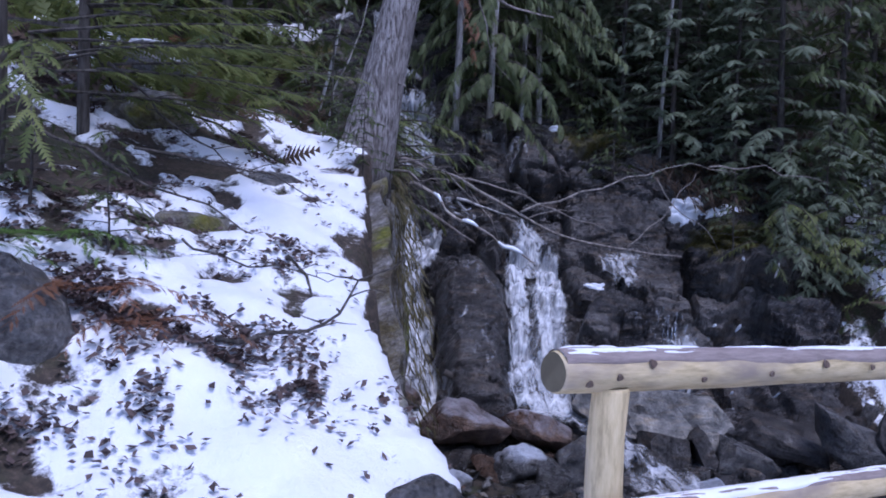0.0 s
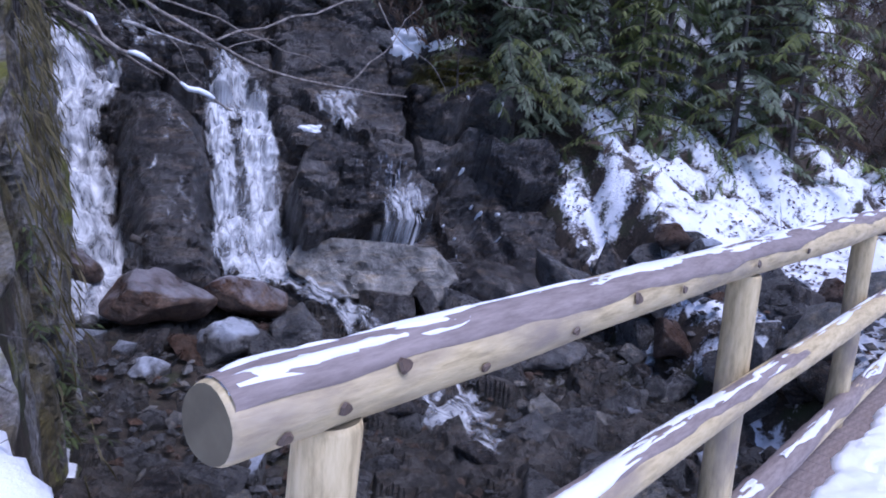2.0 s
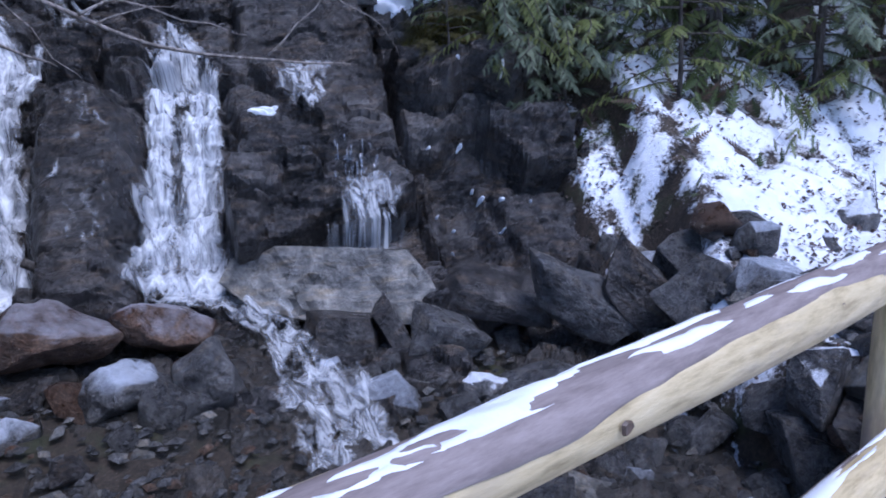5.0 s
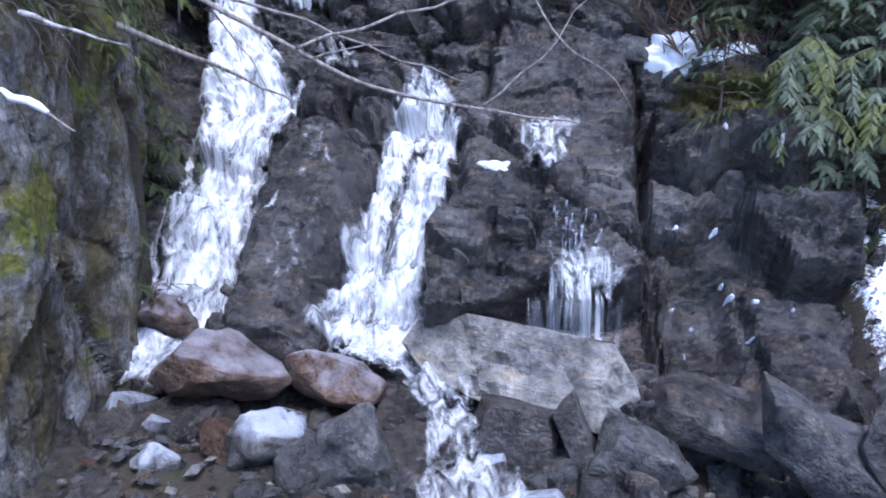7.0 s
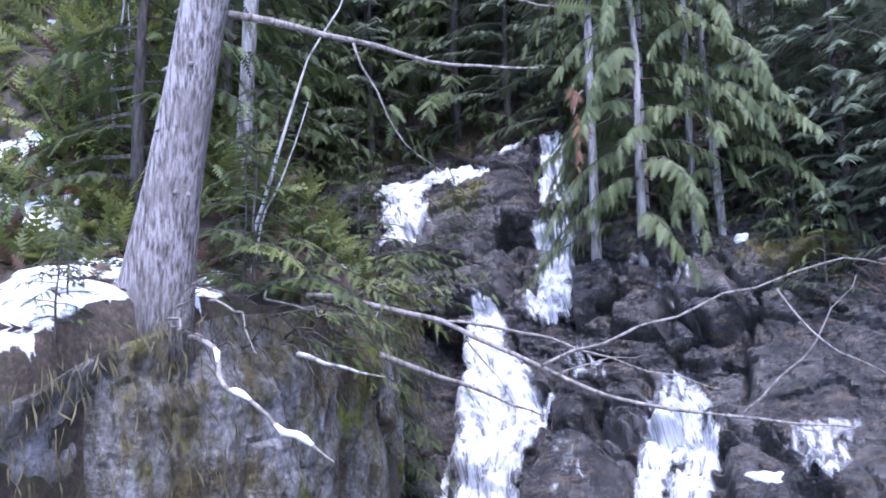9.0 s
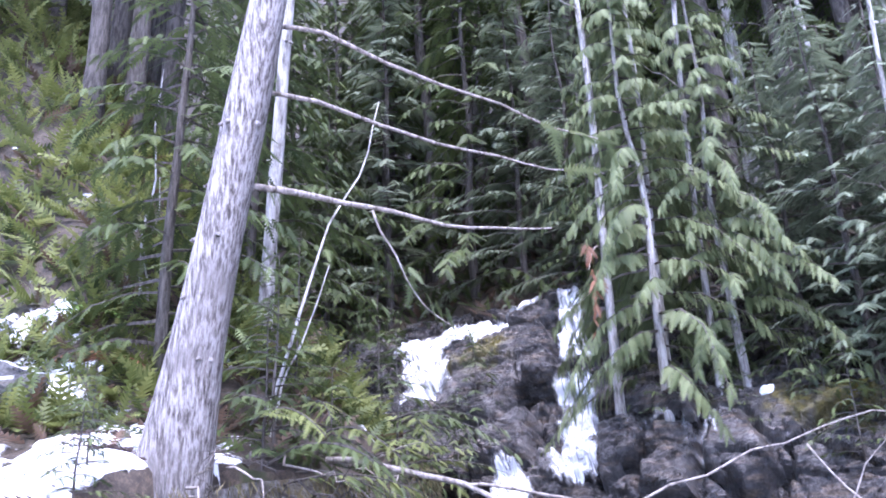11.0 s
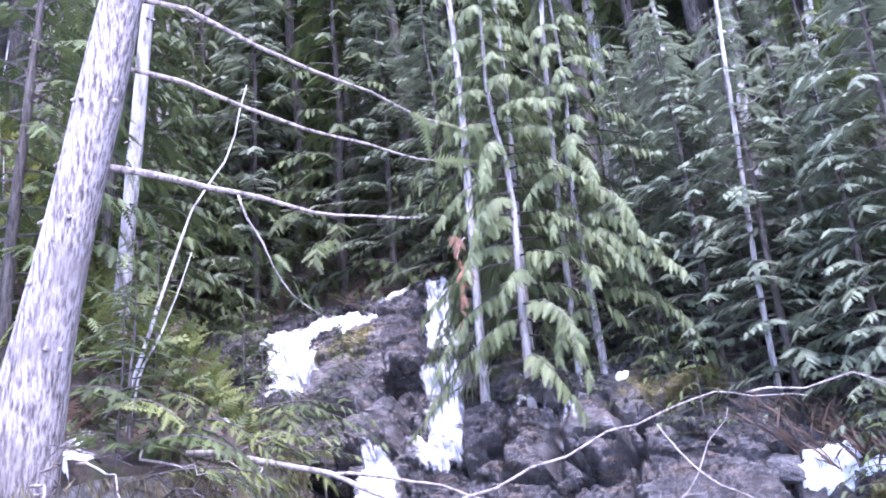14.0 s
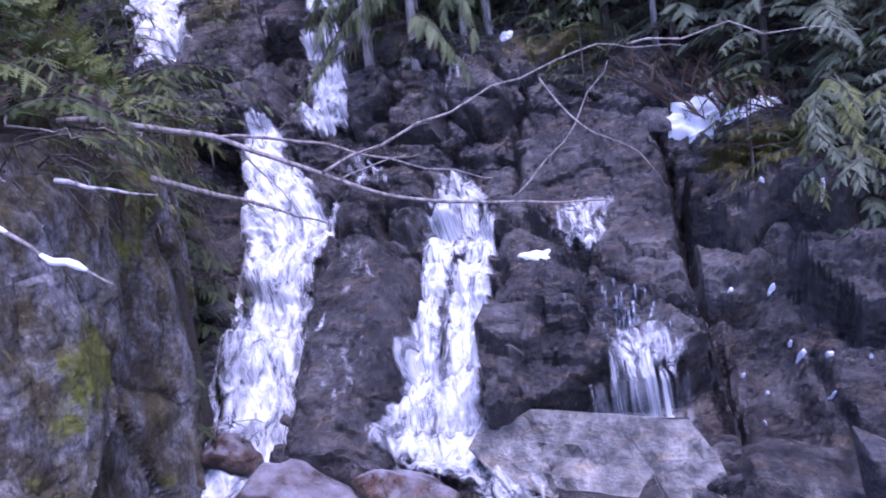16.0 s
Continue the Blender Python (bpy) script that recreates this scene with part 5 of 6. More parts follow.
# trees on the near bank
plant("young", -2.55, 5.7, 20, 0.95, 0.1, label="young light green hemlock reaching over the snowy bank")
plant("hemlock", -2.4, 8.9, 150, 0.75, 0.1)
plant("hemlock", -3.6, 11.2, 60, 0.9, 0.1)
plant("hemlock", -1.9, 12.4, 250, 0.5, 0.1)
plant("tall", -5.4, 10.6, 10, 0.9, 0.2)
plant("tall", -6.4, 8.0, 90, 1.0, 0.2)
for x, y, sc in ((-0.85, 8.6, 0.9), (-0.9, 9.5, 1.0), (-0.95, 10.5, 0.9), (-1.4, 11.3, 1.0), (-1.3, 9.2, 1.1), (-0.7, 6.9, 0.5), (-0.22, 5.5, 0.32), (-0.08, 4.7, 0.26), (-0.52, 7.3, 0.55), (-0.95, 7.15, 0.4), (-0.4, 7.7, 0.6), (-2.2, 4.3, 0.6), (-1.7, 4.1, 0.45), (-2.8, 13.0, 1.1), (-1.9, 10.2, 1.1)):
    plant("bush", x, y, rng.uniform(0, 360), sc, 0.05)
for x, y, z, sc in ((-2.3, 14.9, 3.6, 0.9), (-1.9, 13.5, 2.6, 0.8), (1.9, 15.3, 4.0, 1.0), (2.6, 14.5, 3.0, 0.9), (4.5, 12.5, 1.5, 0.8)):
    plant("bush", x, y, rng.uniform(0, 360), sc, 0.1, z)


# the big fir at the rim and its slender neighbours
def lone_tree(name, label, points, radii, bark, sides=14, seed=1, knots=0):
    ob = tagged(new(name), label, "tree")
    line, _ = spread(np.array([(*p[:3],) for p in points])[:, [0, 2, 1]], 26)
    line = line[:, [0, 2, 1]]
    rr = np.interp(np.linspace(0, 1, 26), np.linspace(0, 1, len(radii)), radii)
    v, f = tube(line, rr, sides, 0.10, seed)
    trunk = mesh_object("trunk", v, f, bark, ob, smooth=True)
    rng = random.Random(seed)
    for _ in range(knots):
        i = rng.randrange(3, 20)
        a = rng.uniform(-2.6, 0.3)
        d = np.array((math.cos(a), math.sin(a), -0.3))
        p = line[i] + d * rr[i] * 0.85
        v, f = tube([p, p + d * 0.03, p + d * 0.055], [0.024, 0.018, 0.006], 7)
        mesh_object("branch_stub", v, f, bark, ob, smooth=True)
    return ob, line


def limb(ob, points, radius, bark=TWIG, seed=1, wobble=0.04, sag=0.0, steps=14, name="branch"):
    if len(points) == 2:
        line = bent(points[0], points[1], steps, wobble, seed, sag)
    else:
        line, _ = spread(np.array(points, float), steps)
        w = np.stack([smooth_noise(np.arange(steps) * 0.5, seed, k * 5.1, seed) for k in range(3)], 1) * wobble
        line = line + w
    v, f = tube(line, np.linspace(radius, radius * 0.25, len(line)), 7, 0.15, seed)
    mesh_object(name, v, f, bark, ob, smooth=True)
    return line


fir, fir_line = lone_tree("fir_tree", "leaning fir with pale flaking bark at the rim of the gully", [(-0.86, 7.72, 1.72), (-0.73, 7.63, 2.3), (-0.57, 7.63, 3.1), (0.0, 7.6, 5.84), (1.25, 7.5, 12.0)], [0.30, 0.19, 0.155, 0.135, 0.12, 0.105, 0.09, 0.075, 0.06], BARK, 24, 3, 22)
b1 = limb(fir, [(-0.36, 7.62, 4.15), (0.2, 8.3, 4.12), (0.7, 9.1, 4.02), (1.3, 9.7, 4.08)], 0.028, TWIG, 5, 0.03)
b2 = limb(fir, [(-0.20, 7.6, 4.85), (0.3, 8.4, 4.8), (0.9, 9.4, 4.7), (1.6, 10.4, 4.8)], 0.02, TWIG, 6, 0.04)
b3 = limb(fir, [(-0.08, 7.6, 5.45), (0.5, 8.6, 5.35), (1.1, 9.5, 5.15), (1.7, 10.3, 5.0)], 0.02, TWIG, 7, 0.05)
b4 = limb(fir, [(-0.12, 7.55, 5.9), (-0.7, 7.3, 6.1), (-1.6, 7.0, 6.0)], 0.016, TWIG, 8, 0.05)
b5 = limb(fir, [(-0.05, 7.55, 6.3), (0.9, 8.0, 6.5), (1.8, 8.3, 6.35)], 0.02, TWIG, 9, 0.05)
limb(fir, [(0.28, 8.4, 4.1), (0.38, 8.6, 3.75), (0.5, 8.75, 3.4), (0.75, 8.9, 3.15)], 0.010, TWIG, 10, 0.03)
rng = random.Random(3)
low_line = np.array([(0.42, 8.62, 3.75), (0.5, 8.75, 3.5), (0.8, 8.9, 3.2)])
v, f = dress(rng, [low_line, b4, b5[5:], b3[9:], b2[10:]], 0.30, 9, 0.45, BROAD)
mesh_object("foliage", v, f, CEDAR, fir, "yellow green sprays")
slim, _ = lone_tree("alder_tree", "slender pale trunk behind the leaning fir", [(-2.75, 10.6, 3.4), (-2.7, 10.56, 4.0), (-2.4, 10.34, 5.96), (-1.9, 10.0, 9.5)], [0.10, 0.085, 0.08, 0.07, 0.05], ALDER_BARK, 12, 9, 6)
dark, _ = lone_tree("fir_tree", "dark slender trunk on the snowy bank", [(-2.62, 4.6, 1.5), (-2.55, 4.55, 2.4), (-2.6, 4.6, 5.5)], [0.09, 0.07, 0.065, 0.05], DARK_BARK, 12, 10, 4)
for i, (a, b, r) in enumerate((((-1.55, 9.2, 2.4), (-0.75, 10.1, 6.2), 0.022), ((-1.42, 9.2, 2.4), (-0.95, 9.5, 4.2), 0.016), ((-3.3, 9.3, 3.5), (-2.9, 9.0, 6.8), 0.022), ((-3.2, 9.3, 3.5), (-3.05, 9.2, 5.6), 0.018))):
    stem = tagged(new("sapling"), "thin leaning bare stem among the undergrowth", "sapling", "leaning bare stems")
    limb(stem, [a, b], r, ALDER_BARK, 30 + i, 0.08, 0, 14, "stem")
for i, (x0, y0, z0, x1, y1, z1, r) in enumerate(((0.15, 14.2, 3.6, 0.5, 13.9, 15.0, 0.055), (0.75, 14.6, 4.0, 0.95, 14.3, 14.5, 0.035), (1.35, 14.7, 4.0, 2.0, 14.1, 14.5, 0.04), (3.1, 17.5, 6.2, 3.3, 17.4, 14.0, 0.05), (4.3, 18.0, 6.8, 4.75, 17.6, 15.5, 0.10), (5.6, 18.2, 6.9, 6.5, 18.0, 15.5, 0.09), (1.75, 19.0, 7.5, 1.8, 19.0, 16.0, 0.14), (5.2, 19.5, 8.2, 5.3, 19.6, 17.0, 0.10), (3.75, 14.3, 2.6, 4.3, 13.8, 10.5, 0.035), (8.2, 13.0, 1.8, 9.0, 12.6, 6.5, 0.05), (8.9, 13.3, 2.0, 9.5, 13.1, 7.0, 0.045), (12.6, 11.2, 0.6, 13.6, 11.0, 5.5, 0.09))):
    al, line = lone_tree("alder_tree", "slender pale alder trunk rising from the slope", [(x0, y0, z0 - 1.2), (x0 + 0.05, y0, z0 + 1.5), (0.6 * x0 + 0.4 * x1 + 0.10 * math.sin(i * 2.3), y0, 0.6 * z0 + 0.4 * z1), (0.3 * x0 + 0.7 * x1 - 0.12 * math.cos(i * 1.7), y1, 0.3 * z0 + 0.7 * z1), (x1, y1, z1)], [r * 1.3, r, r * 0.8, r * 0.6], ALDER_BARK, 10, 60 + i, 3)
    al["group"] = "alder trunks"
    for k in range(5):
        p = line[8 + 3 * k]
        a = k * 2.1 + i
        limb(al, [p, p + np.array((math.cos(a) * 0.7, math.sin(a) * 0.7, 0.25))], r * 0.25, TWIG, 200 + 10 * i + k, 0.08)

# the bare branch over the falls and other fallen wood
bare = tagged(new("bare_branch"), "bare forked grey branch reaching across the falls", "branch")
limb(bare, [(-0.9, 9.3, 2.45), (-0.35, 9.6, 2.35), (0.25, 9.95, 2.15), (1.4, 10.25, 1.50), (2.55, 10.55, 1.32), (3.22, 10.6, 1.25)], 0.030, TWIG, 91, 0.02, 0, 30)
limb(bare, [(0.05, 9.85, 2.2), (0.9, 10.2, 2.05), (1.6, 10.4, 1.75), (2.3, 10.6, 1.55)], 0.016, TWIG, 92, 0.03, 0, 20)
limb(bare, [(0.9, 10.1, 1.78), (1.5, 10.2, 1.95), (2.6, 10.4, 2.35), (3.3, 10.5, 2.5), (3.9, 10.6, 2.35)], 0.014, TWIG, 93, 0.04, 0, 22)
limb(bare, [(2.4, 10.5, 1.33), (2.9, 10.5, 1.85), (3.3, 10.5, 2.4)], 0.011, TWIG, 94, 0.04, 0, 14)
limb(bare, [(2.7, 10.4, 2.3), (2.9, 10.4, 1.95), (3.3, 10.4, 1.7), (3.6, 10.4, 1.3)], 0.009, TWIG, 95, 0.05, 0, 14)
limb(bare, [(1.0, 10.15, 1.7), (1.3, 10.3, 1.8), (1.7, 10.4, 1.85)], 0.009, TWIG, 96, 0.03, 0, 10)
limb(bare, [(0.3, 9.95, 2.1), (0.6, 10.1, 1.6), (0.9, 10.2, 1.2)], 0.009, TWIG, 97, 0.05, 0, 10)
limb(bare, [(3.3, 10.5, 2.5), (4.3, 10.6, 2.45), (5.2, 10.8, 2.3)], 0.010, TWIG, 98, 0.06, 0, 14)
stick = tagged(new("fallen_branch"), "broken branch with snow on it hanging from the rim", "branch")
line = limb(stick, [(-0.35, 7.6, 2.0), (-0.05, 7.5, 1.86), (0.12, 7.42, 1.66), (0.32, 7.38, 1.62), (0.5, 7.35, 1.42), (0.68, 7.38, 1.38), (0.9, 7.4, 1.24)], 0.022, TWIG, 101, 0.025, 0, 26)
for k, size in ((5, 3), (11, 4), (17, 6)):
    v, f = tube(line[k:k + size] + np.array((0, -0.004, 0.008)), [0.012] + [0.021] * (size - 2) + [0.010], 8, 0.25, k)
    mesh_object("snow", v, f, SNOW, stick, "strip of snow on the bark", smooth=True)
rng = random.Random(66)
for i in range(22):
    y = rng.uniform(7.3, 10.2)
    x = float(np.interp(y, EDGE_Y, EDGE_X)) - 0.05
    z = float(left_bank(np.array(x), np.array(y))) + rng.uniform(-0.25, 0.15)
    reach, fall = rng.uniform(0.35, 0.9), rng.uniform(-0.3, 0.6)
    tangle = tagged(new("bare_branch"), "thin dead brown twig hanging from the rim", "branch", "dead twigs of the rim")
    core = limb(tangle, [(x, y, z), (x + reach * 0.5, y - rng.uniform(0, 0.3), z - fall * 0.3), (x + reach, y - rng.uniform(0, 0.5), z - fall)], 0.010, DARK_BARK if i % 3 else TWIG, 300 + i, 0.06, 0, 12)
    for k in (4, 6, 8, 9):
        way = np.array((rng.uniform(0, 0.3), rng.uniform(-0.25, 0.1), rng.uniform(-0.25, 0.15)))
        limb(tangle, [core[k], core[k] + way], 0.004, DARK_BARK, 330 + 5 * i + k, 0.03, 0.04, 7, "twig")
stick = tagged(new("fallen_branch"), "short pale dead branch on the mossy wall", "branch")
limb(stick, [(0.10, 8.0, 1.85), (0.45, 8.03, 1.78), (0.76, 8.1, 1.68)], 0.018, ALDER_BARK, 102, 0.03, 0, 12)
stick = tagged(new("fallen_branch"), "dead branch lying across the falls' rim", "branch")
limb(stick, [(-0.5, 9.9, 2.0), (0.0, 10.6, 1.62), (0.5, 11.3, 1.35)], 0.03, TWIG, 103, 0.05, 0, 14)
stick = tagged(new("fallen_branch"), "wet broken branch jammed between the boulders", "branch")
limb(stick, [(0.05, 10.55, -0.3), (0.45, 10.3, -0.55), (0.85, 10.1, -0.72)], 0.045, DARK_BARK, 104, 0.02, 0, 10)
for i, (a, b, c, r) in enumerate((((-0.95, 3.45, 1.05), (-0.55, 3.6, 1.12), (-0.2, 3.75, 1.45), 0.012), ((-1.9, 5.0, 2.0), (-1.2, 4.6, 1.9), (-0.6, 4.4, 1.7), 0.010), ((-2.3, 4.2, 2.1), (-1.5, 4.1, 1.75), (-0.9, 4.0, 1.55), 0.012), ((-0.9, 4.7, 1.38), (-0.5, 4.2, 1.05), (-0.05, 3.6, 0.72), 0.010), ((-2.4, 5.6, 2.7), (-1.8, 5.4, 2.2), (-1.3, 5.2, 1.95), 0.012), ((-1.3, 3.9, 1.5), (-0.9, 4.0, 1.35), (-0.5, 4.1, 1.3), 0.007))):
    tw = tagged(new("bare_branch"), "thin bare twig leaning over the snow", "branch", "twigs on the bank")
    line = limb(tw, [a, b, c], r, DARK_BARK, 110 + i, 0.05, 0, 14)
    for k in range(8):
        p = line[3 + k]
        d = np.array((math.cos(k * 2.2 + i), math.sin(k * 2.2 + i) * 0.6, 0.35)) * 0.22
        limb(tw, [p, p + d], r * 0.4, DARK_BARK, 130 + 10 * i + k, 0.03, 0.05, 7, "twig")


# ferns, dead fronds, grass, litter
def fern(x, y, z, size, mat, label, seed, lift=0.6, n=9):
    rng = random.Random(seed)
    ob = tagged(new("fern"), label, "fern")
    for k in range(n):
        a = k * 6.283 / n + rng.uniform(-0.3, 0.3)
        line = branch_line((x, y, z), a, lift, size * rng.uniform(0.7, 1.1), lift * 1.2, 8)
        v, f = dress(rng, [line], 0.16 * size, 40, 0.05, NARROW, 0.1)
        mesh_object("frond", v, f, mat, ob)
    return ob


for x, y, s, mat, label, sd in ((-2.0, 3.95, 0.6, FERN, "green sword fern on the snowy bank", 1), (-2.3, 3.6, 0.55, FERN, "green sword fern on the snowy bank", 2), (-1.55, 3.55, 0.6, DEAD_FERN, "rusty dead fern fronds on the snow", 3),
                                (-3.3, 8.8, 0.7, FERN, "green sword fern beside pale boulders", 4), (-2.9, 8.6, 0.6, DEAD_FERN, "rusty dead fern fronds on the slope", 5), (-3.7, 9.3, 0.6, FERN, "green sword fern on the slope", 6), (11.8, 11.6, 0.7, FERN, "green fern on the brown far slope", 7), (-1.3, 3.5, 0.5, DEAD_FERN, "rusty dead fern fronds on the snow", 8)):
    fern(x, y, height(x, y), s, mat, label, sd)
hung = tagged(new("dead_branch"), "rusty dead cedar spray hanging at the upper falls", "branch")
v, f = dress(random.Random(4), [branch_line((0.05, 13.9, 5.6), -1.2, -0.3, 1.4, 0.6), branch_line((0.25, 13.9, 5.2), -1.4, -0.4, 1.2, 0.6)], 0.2, 8, 0.9, BROAD)
mesh_object("sprays", v, f, DEAD_FERN, hung)
v, f = tube(branch_line((0.05, 14.5, 5.7), -1.4, -0.2, 1.2, 0.4), np.linspace(0.02, 0.005, 9), 6)
mesh_object("stem", v, f, TWIG, hung)


def scatter_leaves(name, label, mat, number, choose, size, seed, lift=0.012):
    rng = random.Random(seed)
    pts = []
    while len(pts) < number:
        p = choose(rng)
        if p is not None:
            pts.append(p)
    pts = np.array(pts)
    z = land(pts[:, 0], pts[:, 1])[0]
    n = len(pts)
    rs = np.random.RandomState(seed)
    a = rs.uniform(0, 6.28, n)
    r = rs.uniform(0.5, 1.2, n) * size
    tilt = rs.uniform(-0.6, 0.6, (n, 2))
    corners = np.array([(1, 0), (0.1, 0.55), (-0.9, 0.1), (-0.1, -0.6)]) * rs.uniform(0.6, 1.25, (n, 4, 1))
    cx = corners[..., 0] * np.cos(a)[:, None] - corners[..., 1] * np.sin(a)[:, None]
    cy = corners[..., 0] * np.sin(a)[:, None] + corners[..., 1] * np.cos(a)[:, None]
    slope = np.stack([pts[:, 0][:, None] + cx * r[:, None], pts[:, 1][:, None] + cy * r[:, None], z[:, None] + lift + r[:, None] * (0.5 + cx * tilt[:, :1] + cy * tilt[:, 1:] + rs.uniform(-0.35, 0.35, (n, 4)))], -1)
    f = np.arange(n * 4).reshape(n, 4)
    tagged(mesh_object(name, slope.reshape(-1, 3), f, mat), label, "leaf litter", kind="stuff")


def on_bank(rng):
    x, y = rng.uniform(-4.2, 0.2), rng.uniform(1.8, 8.5)
    if x > float(np.interp(y, EDGE_Y, EDGE_X)) - 0.1:
        return None
    thick = 0.5 + 0.35 * smooth_noise(np.array(x * 1.7), np.array(y * 1.7), 0.0, 5) + 0.3 * smooth_noise(np.array(x * 5.5), np.array(y * 5.5), 0.0, 15)
    thick = max(0.0, thick)
    return (x, y) if rng.random() < float(thick) ** 6 * (1.0 if x < -0.45 - 0.16 * (y - 3) else 0.25) else None


def on_far_bank(rng):
    s, w = rng.uniform(8, 13.5), rng.uniform(0.3, 6.5)
    x, y = RAIL0[0] + ALONG[0] * s + ACROSS[0] * w, RAIL0[1] + ALONG[1] * s + ACROSS[1] * w
    return (x, y) if rng.random() < 0.5 + 0.5 * float(smooth_noise(np.array(x * 1.5), np.array(y * 1.5), 0.0, 6)) else None


scatter_leaves("leaf_litter", "dead brown leaves strewn over the snow", LITTER, 15000, on_bank, 0.026, 1)
scatter_leaves("leaf_litter", "dead brown leaves strewn over the far bank", LITTER, 4500, on_far_bank, 0.035, 2)


def tufts(name, label, mat, number, choose, length, seed, hang):
    rng = random.Random(seed)
    places, ways = [], []
    while len(places) < number:
        p = choose(rng)
        places.append(p[:3])
        ways.append(p[3:])
    v, f = lay_sprays((np.array([(0, -0.02, 0), (0, 0.02, 0), (0.55, 0.012, -0.05), (1, 0, -0.25)]), np.array([(0, 1, 2), (0, 2, 3)])), np.array(places), np.array(ways), np.tile((0.0, 0, 1), (number, 1)) + np.random.RandomState(seed).normal(0, 0.4, (number, 3)), np.random.RandomState(seed).uniform(0.5, 1.3, number) * length)
    tagged(mesh_object(name, v, f, mat), label, "grass", kind="stuff")


def on_rim(rng):
    y = rng.uniform(4.8, 12.5)
    x = float(np.interp(y, EDGE_Y, EDGE_X))
    drop = rng.random() ** 2 * 1.3
    z = float(left_bank(np.array(x), np.array(y))) - drop
    return (x - 0.02 + 0.14 * ramp(y, 8.0, 10.0) + 0.10 * drop + rng.uniform(-0.08, 0.08), y, z, 0.5 + rng.gauss(0, 0.3), rng.gauss(0, 0.4), -1.0)


def on_slope(rng):
    s, w = rng.uniform(8.2, 18), rng.uniform(0, 8)
    if s + 0.35 * w < 13.4 and w < 6.6:
        s += 5
    x, y = RAIL0[0] + ALONG[0] * s + ACROSS[0] * w, RAIL0[1] + ALONG[1] * s + ACROSS[1] * w
    return (x, y, float(right_bank(s, w)), rng.gauss(-0.4, 0.5), rng.gauss(-0.4, 0.5), 0.9)


tufts("hanging_grass", "dry grass and moss hanging from the mossy wall", GRASS, 1300, on_rim, 0.13, 4, 1)
tufts("brush", "dry brown brush covering the far slope", BRUSH, 9000, on_slope, 0.30, 6, 0)


def undergrowth(name, label, mat, number, region, length, seed, wild=0.6):
    """Low leafy sprays all over a stretch of slope."""
    rs = np.random.RandomState(seed)
    x, y = rs.uniform(region[0], region[1], number), rs.uniform(region[2], region[3], number)
    z, snow = land(x, y)
    rimx = np.interp(y, EDGE_Y, EDGE_X)
    on_rock = (x > np.maximum(rimx, -6.2)) & (x < 5.6) & (y < 17.4)
    keep = (snow < 0.52) & (z > -0.2) & ~on_rock
    pts = np.stack([x, y, z + 0.03], 1)[keep]
    k = len(pts)
    way = np.stack([rs.normal(0, 1, k), rs.normal(-0.5, 1, k), rs.uniform(0.2, 1.2, k)], 1)
    v, f = lay_sprays(NARROW, pts, way, np.tile((0.0, -0.3, 1.0), (k, 1)) + rs.normal(0, wild, (k, 3)), rs.uniform(0.5, 1.3, k) * length)
    tagged(mesh_object(name, v, f, mat), label, "undergrowth", kind="stuff")


undergrowth("undergrowth", "low green undergrowth on the wooded slope", HEMLOCK, 9000, (-9, 14, 7.5, 24), 0.34, 21)
undergrowth("undergrowth", "low green undergrowth beside the snowy bank", YOUNG, 7000, (-10, -2.0, 7.2, 15), 0.45, 23)
undergrowth("undergrowth", "dead brown bracken on the wooded slope", BRUSH, 9000, (-9, 18, 6.5, 24), 0.36, 22)


def bough(rng, y, drop):
    x = float(np.interp(y, EDGE_Y, EDGE_X))
    z = float(left_bank(np.array(x), np.array(y)))
    return branch_line((x - 0.2, y, z + 0.1 - drop), rng.uniform(-0.9, 0.5), rng.uniform(0.0, 0.4), rng.uniform(0.6, 1.3), rng.uniform(0.3, 0.7))


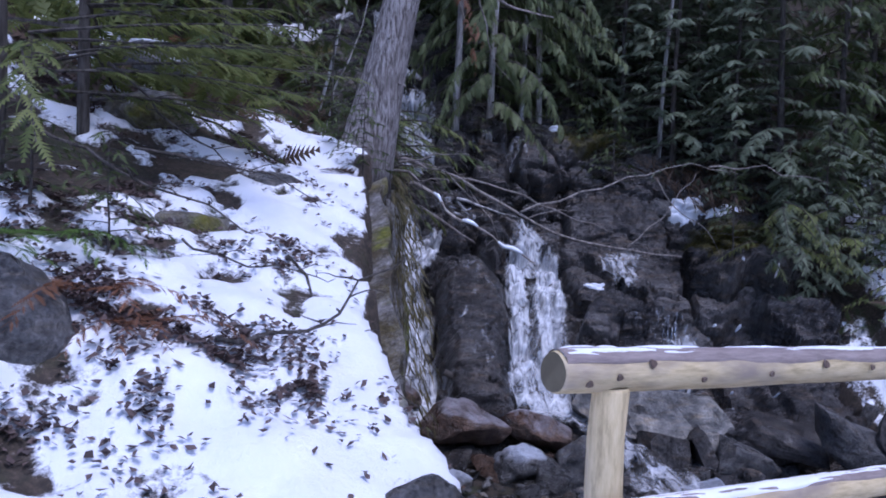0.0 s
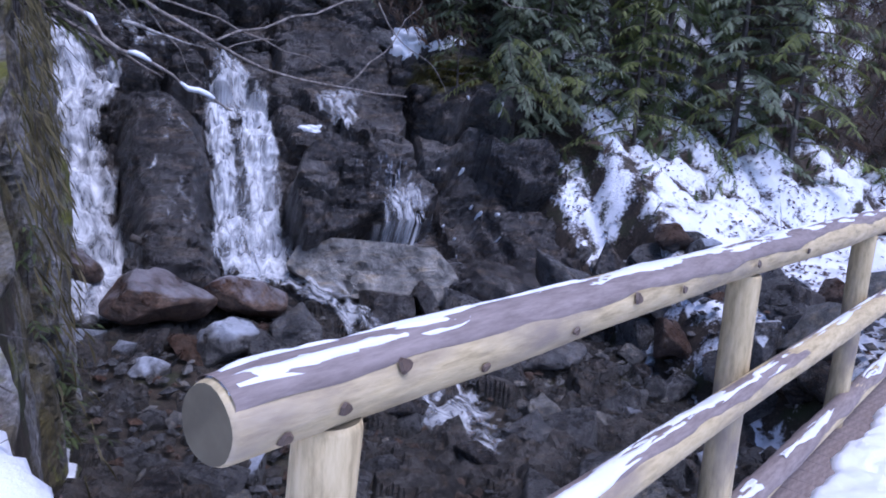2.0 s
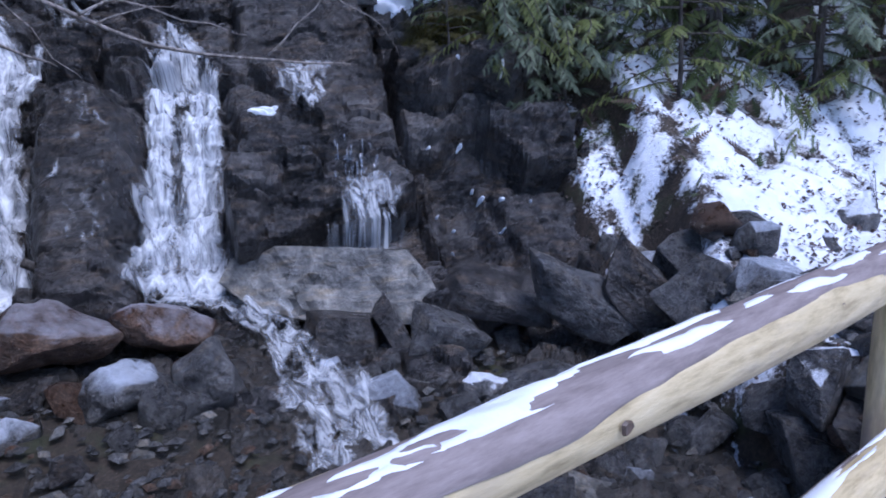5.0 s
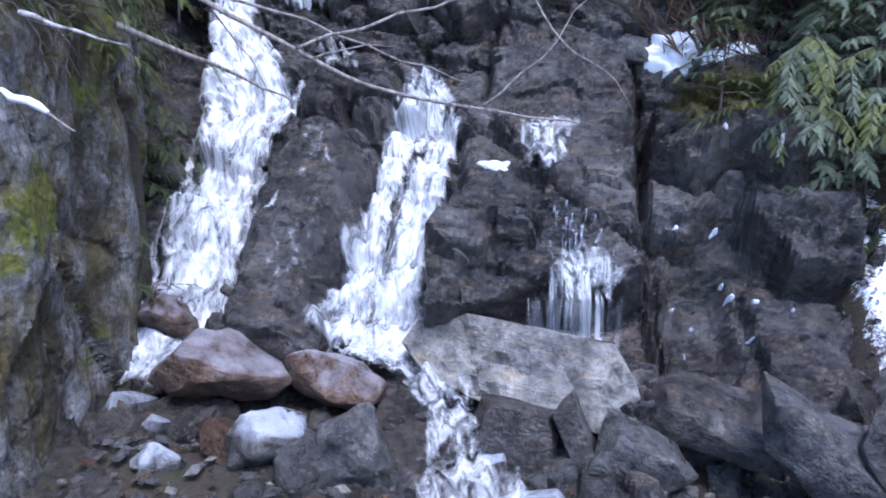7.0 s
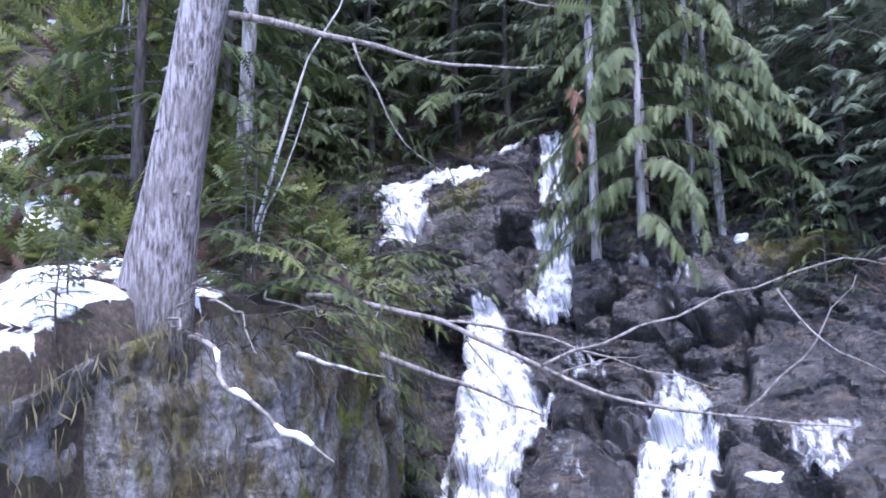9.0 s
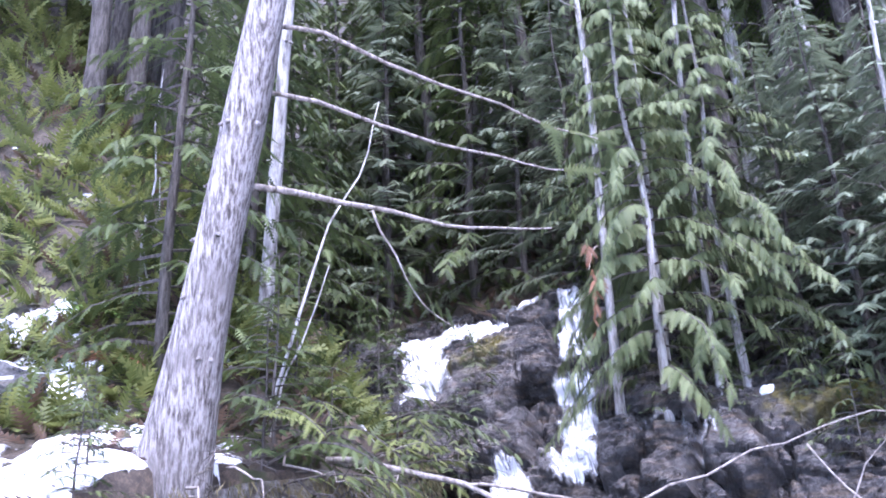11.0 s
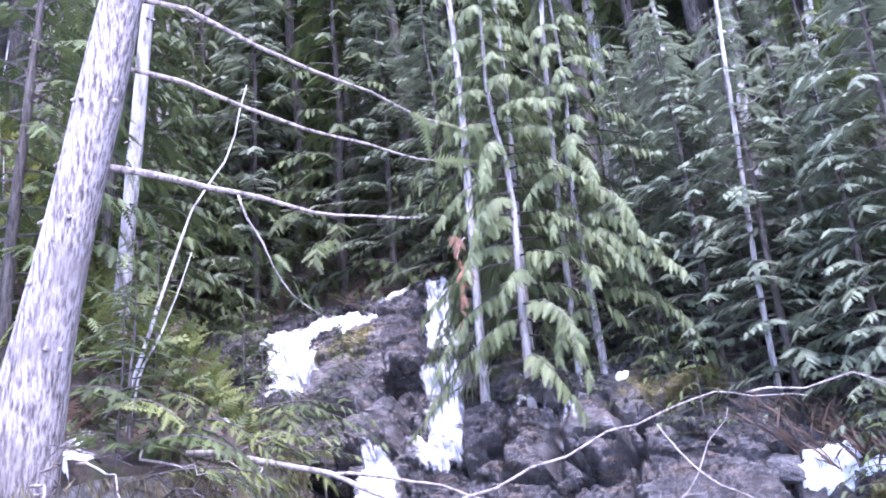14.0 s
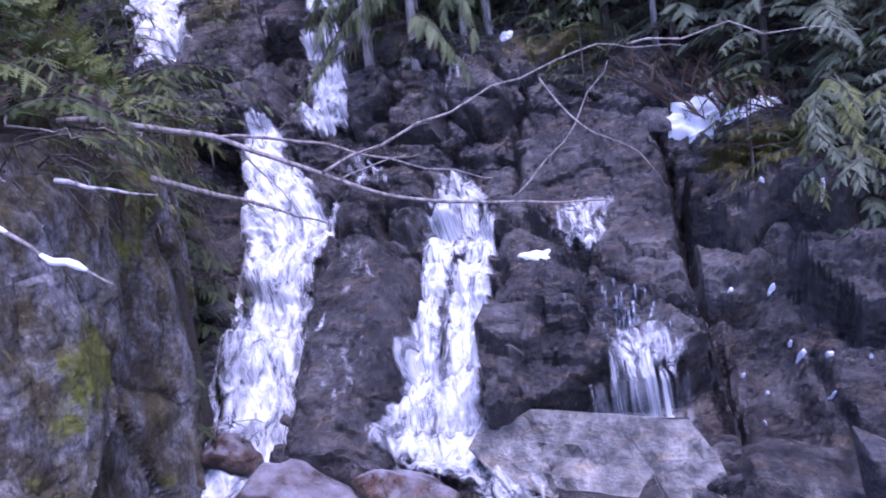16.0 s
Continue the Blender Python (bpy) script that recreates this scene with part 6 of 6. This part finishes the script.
rng = random.Random(31)
for i in range(26):
    line = bough(rng, rng.uniform(7.9, 11.6), rng.uniform(-0.5, 0.5))
    ob = tagged(new("hemlock_bough"), "green hemlock bough hanging over the mossy wall", "branch", "boughs over the wall")
    v, f = tube(line, np.linspace(0.012, 0.003, 9), 5)
    mesh_object("stem", v, f, DARK_BARK, ob)
    v, f = dress(rng, [line], 0.2, 17, 0.25, NARROW)
    mesh_object("foliage", v, f, (HEMLOCK, YOUNG)[i % 2], ob)


rng = random.Random(41)
for i in range(16):
    y, z = rng.uniform(4.6, 6.4), rng.uniform(2.35, 3.35)
    line = branch_line((-2.6, y, z), rng.uniform(-0.45, 0.35), rng.uniform(-0.05, 0.18), rng.uniform(1.2, 2.1), rng.uniform(0.05, 0.2), 9, rng.uniform(-0.3, 0.3))
    ob = tagged(new("hemlock_bough"), "light green hemlock bough spreading over the snowy bank", "branch", "boughs over the bank")
    v, f = tube(line, np.linspace(0.013, 0.003, 9), 5)
    mesh_object("stem", v, f, DARK_BARK, ob)
    v, f = dress(rng, [line], 0.22, 20, 0.12, NARROW, 0.25)
    mesh_object("foliage", v, f, YOUNG, ob)
for x, y, z, sc in ((0.4, 14.5, 3.2, 0.8), (1.1, 14.9, 3.6, 0.9), (1.5, 14.4, 3.0, 0.7), (2.2, 14.7, 3.4, 1.0), (0.0, 15.8, 4.6, 0.9), (-0.1, 16.6, 5.2, 1.0), (2.9, 13.9, 2.4, 0.9), (-5.0, 16.2, 5.2, 1.2)):
    plant("bush", x, y, rng.uniform(0, 360), sc, 0.1, z)



rng = random.Random(57)
for i in range(22):
    start = (rng.uniform(4.9, 6.5), rng.uniform(11.9, 12.8), rng.uniform(1.2, 2.1))
    line = branch_line(start, rng.uniform(-2.5, -0.9), rng.uniform(-0.15, 0.2), rng.uniform(0.7, 1.25), rng.uniform(0.2, 0.5), 9, rng.uniform(-0.3, 0.3))
    ob = tagged(new("hemlock_bough"), "green conifer bough hanging over the dark hollow", "branch", "boughs over the hollow")
    v, f = tube(line, np.linspace(0.012, 0.003, 9), 5)
    mesh_object("stem", v, f, DARK_BARK, ob)
    v, f = dress(rng, [line], 0.17, 26, 0.3, NARROW)
    mesh_object("foliage", v, f, (YOUNG, FIR)[i % 2], ob)
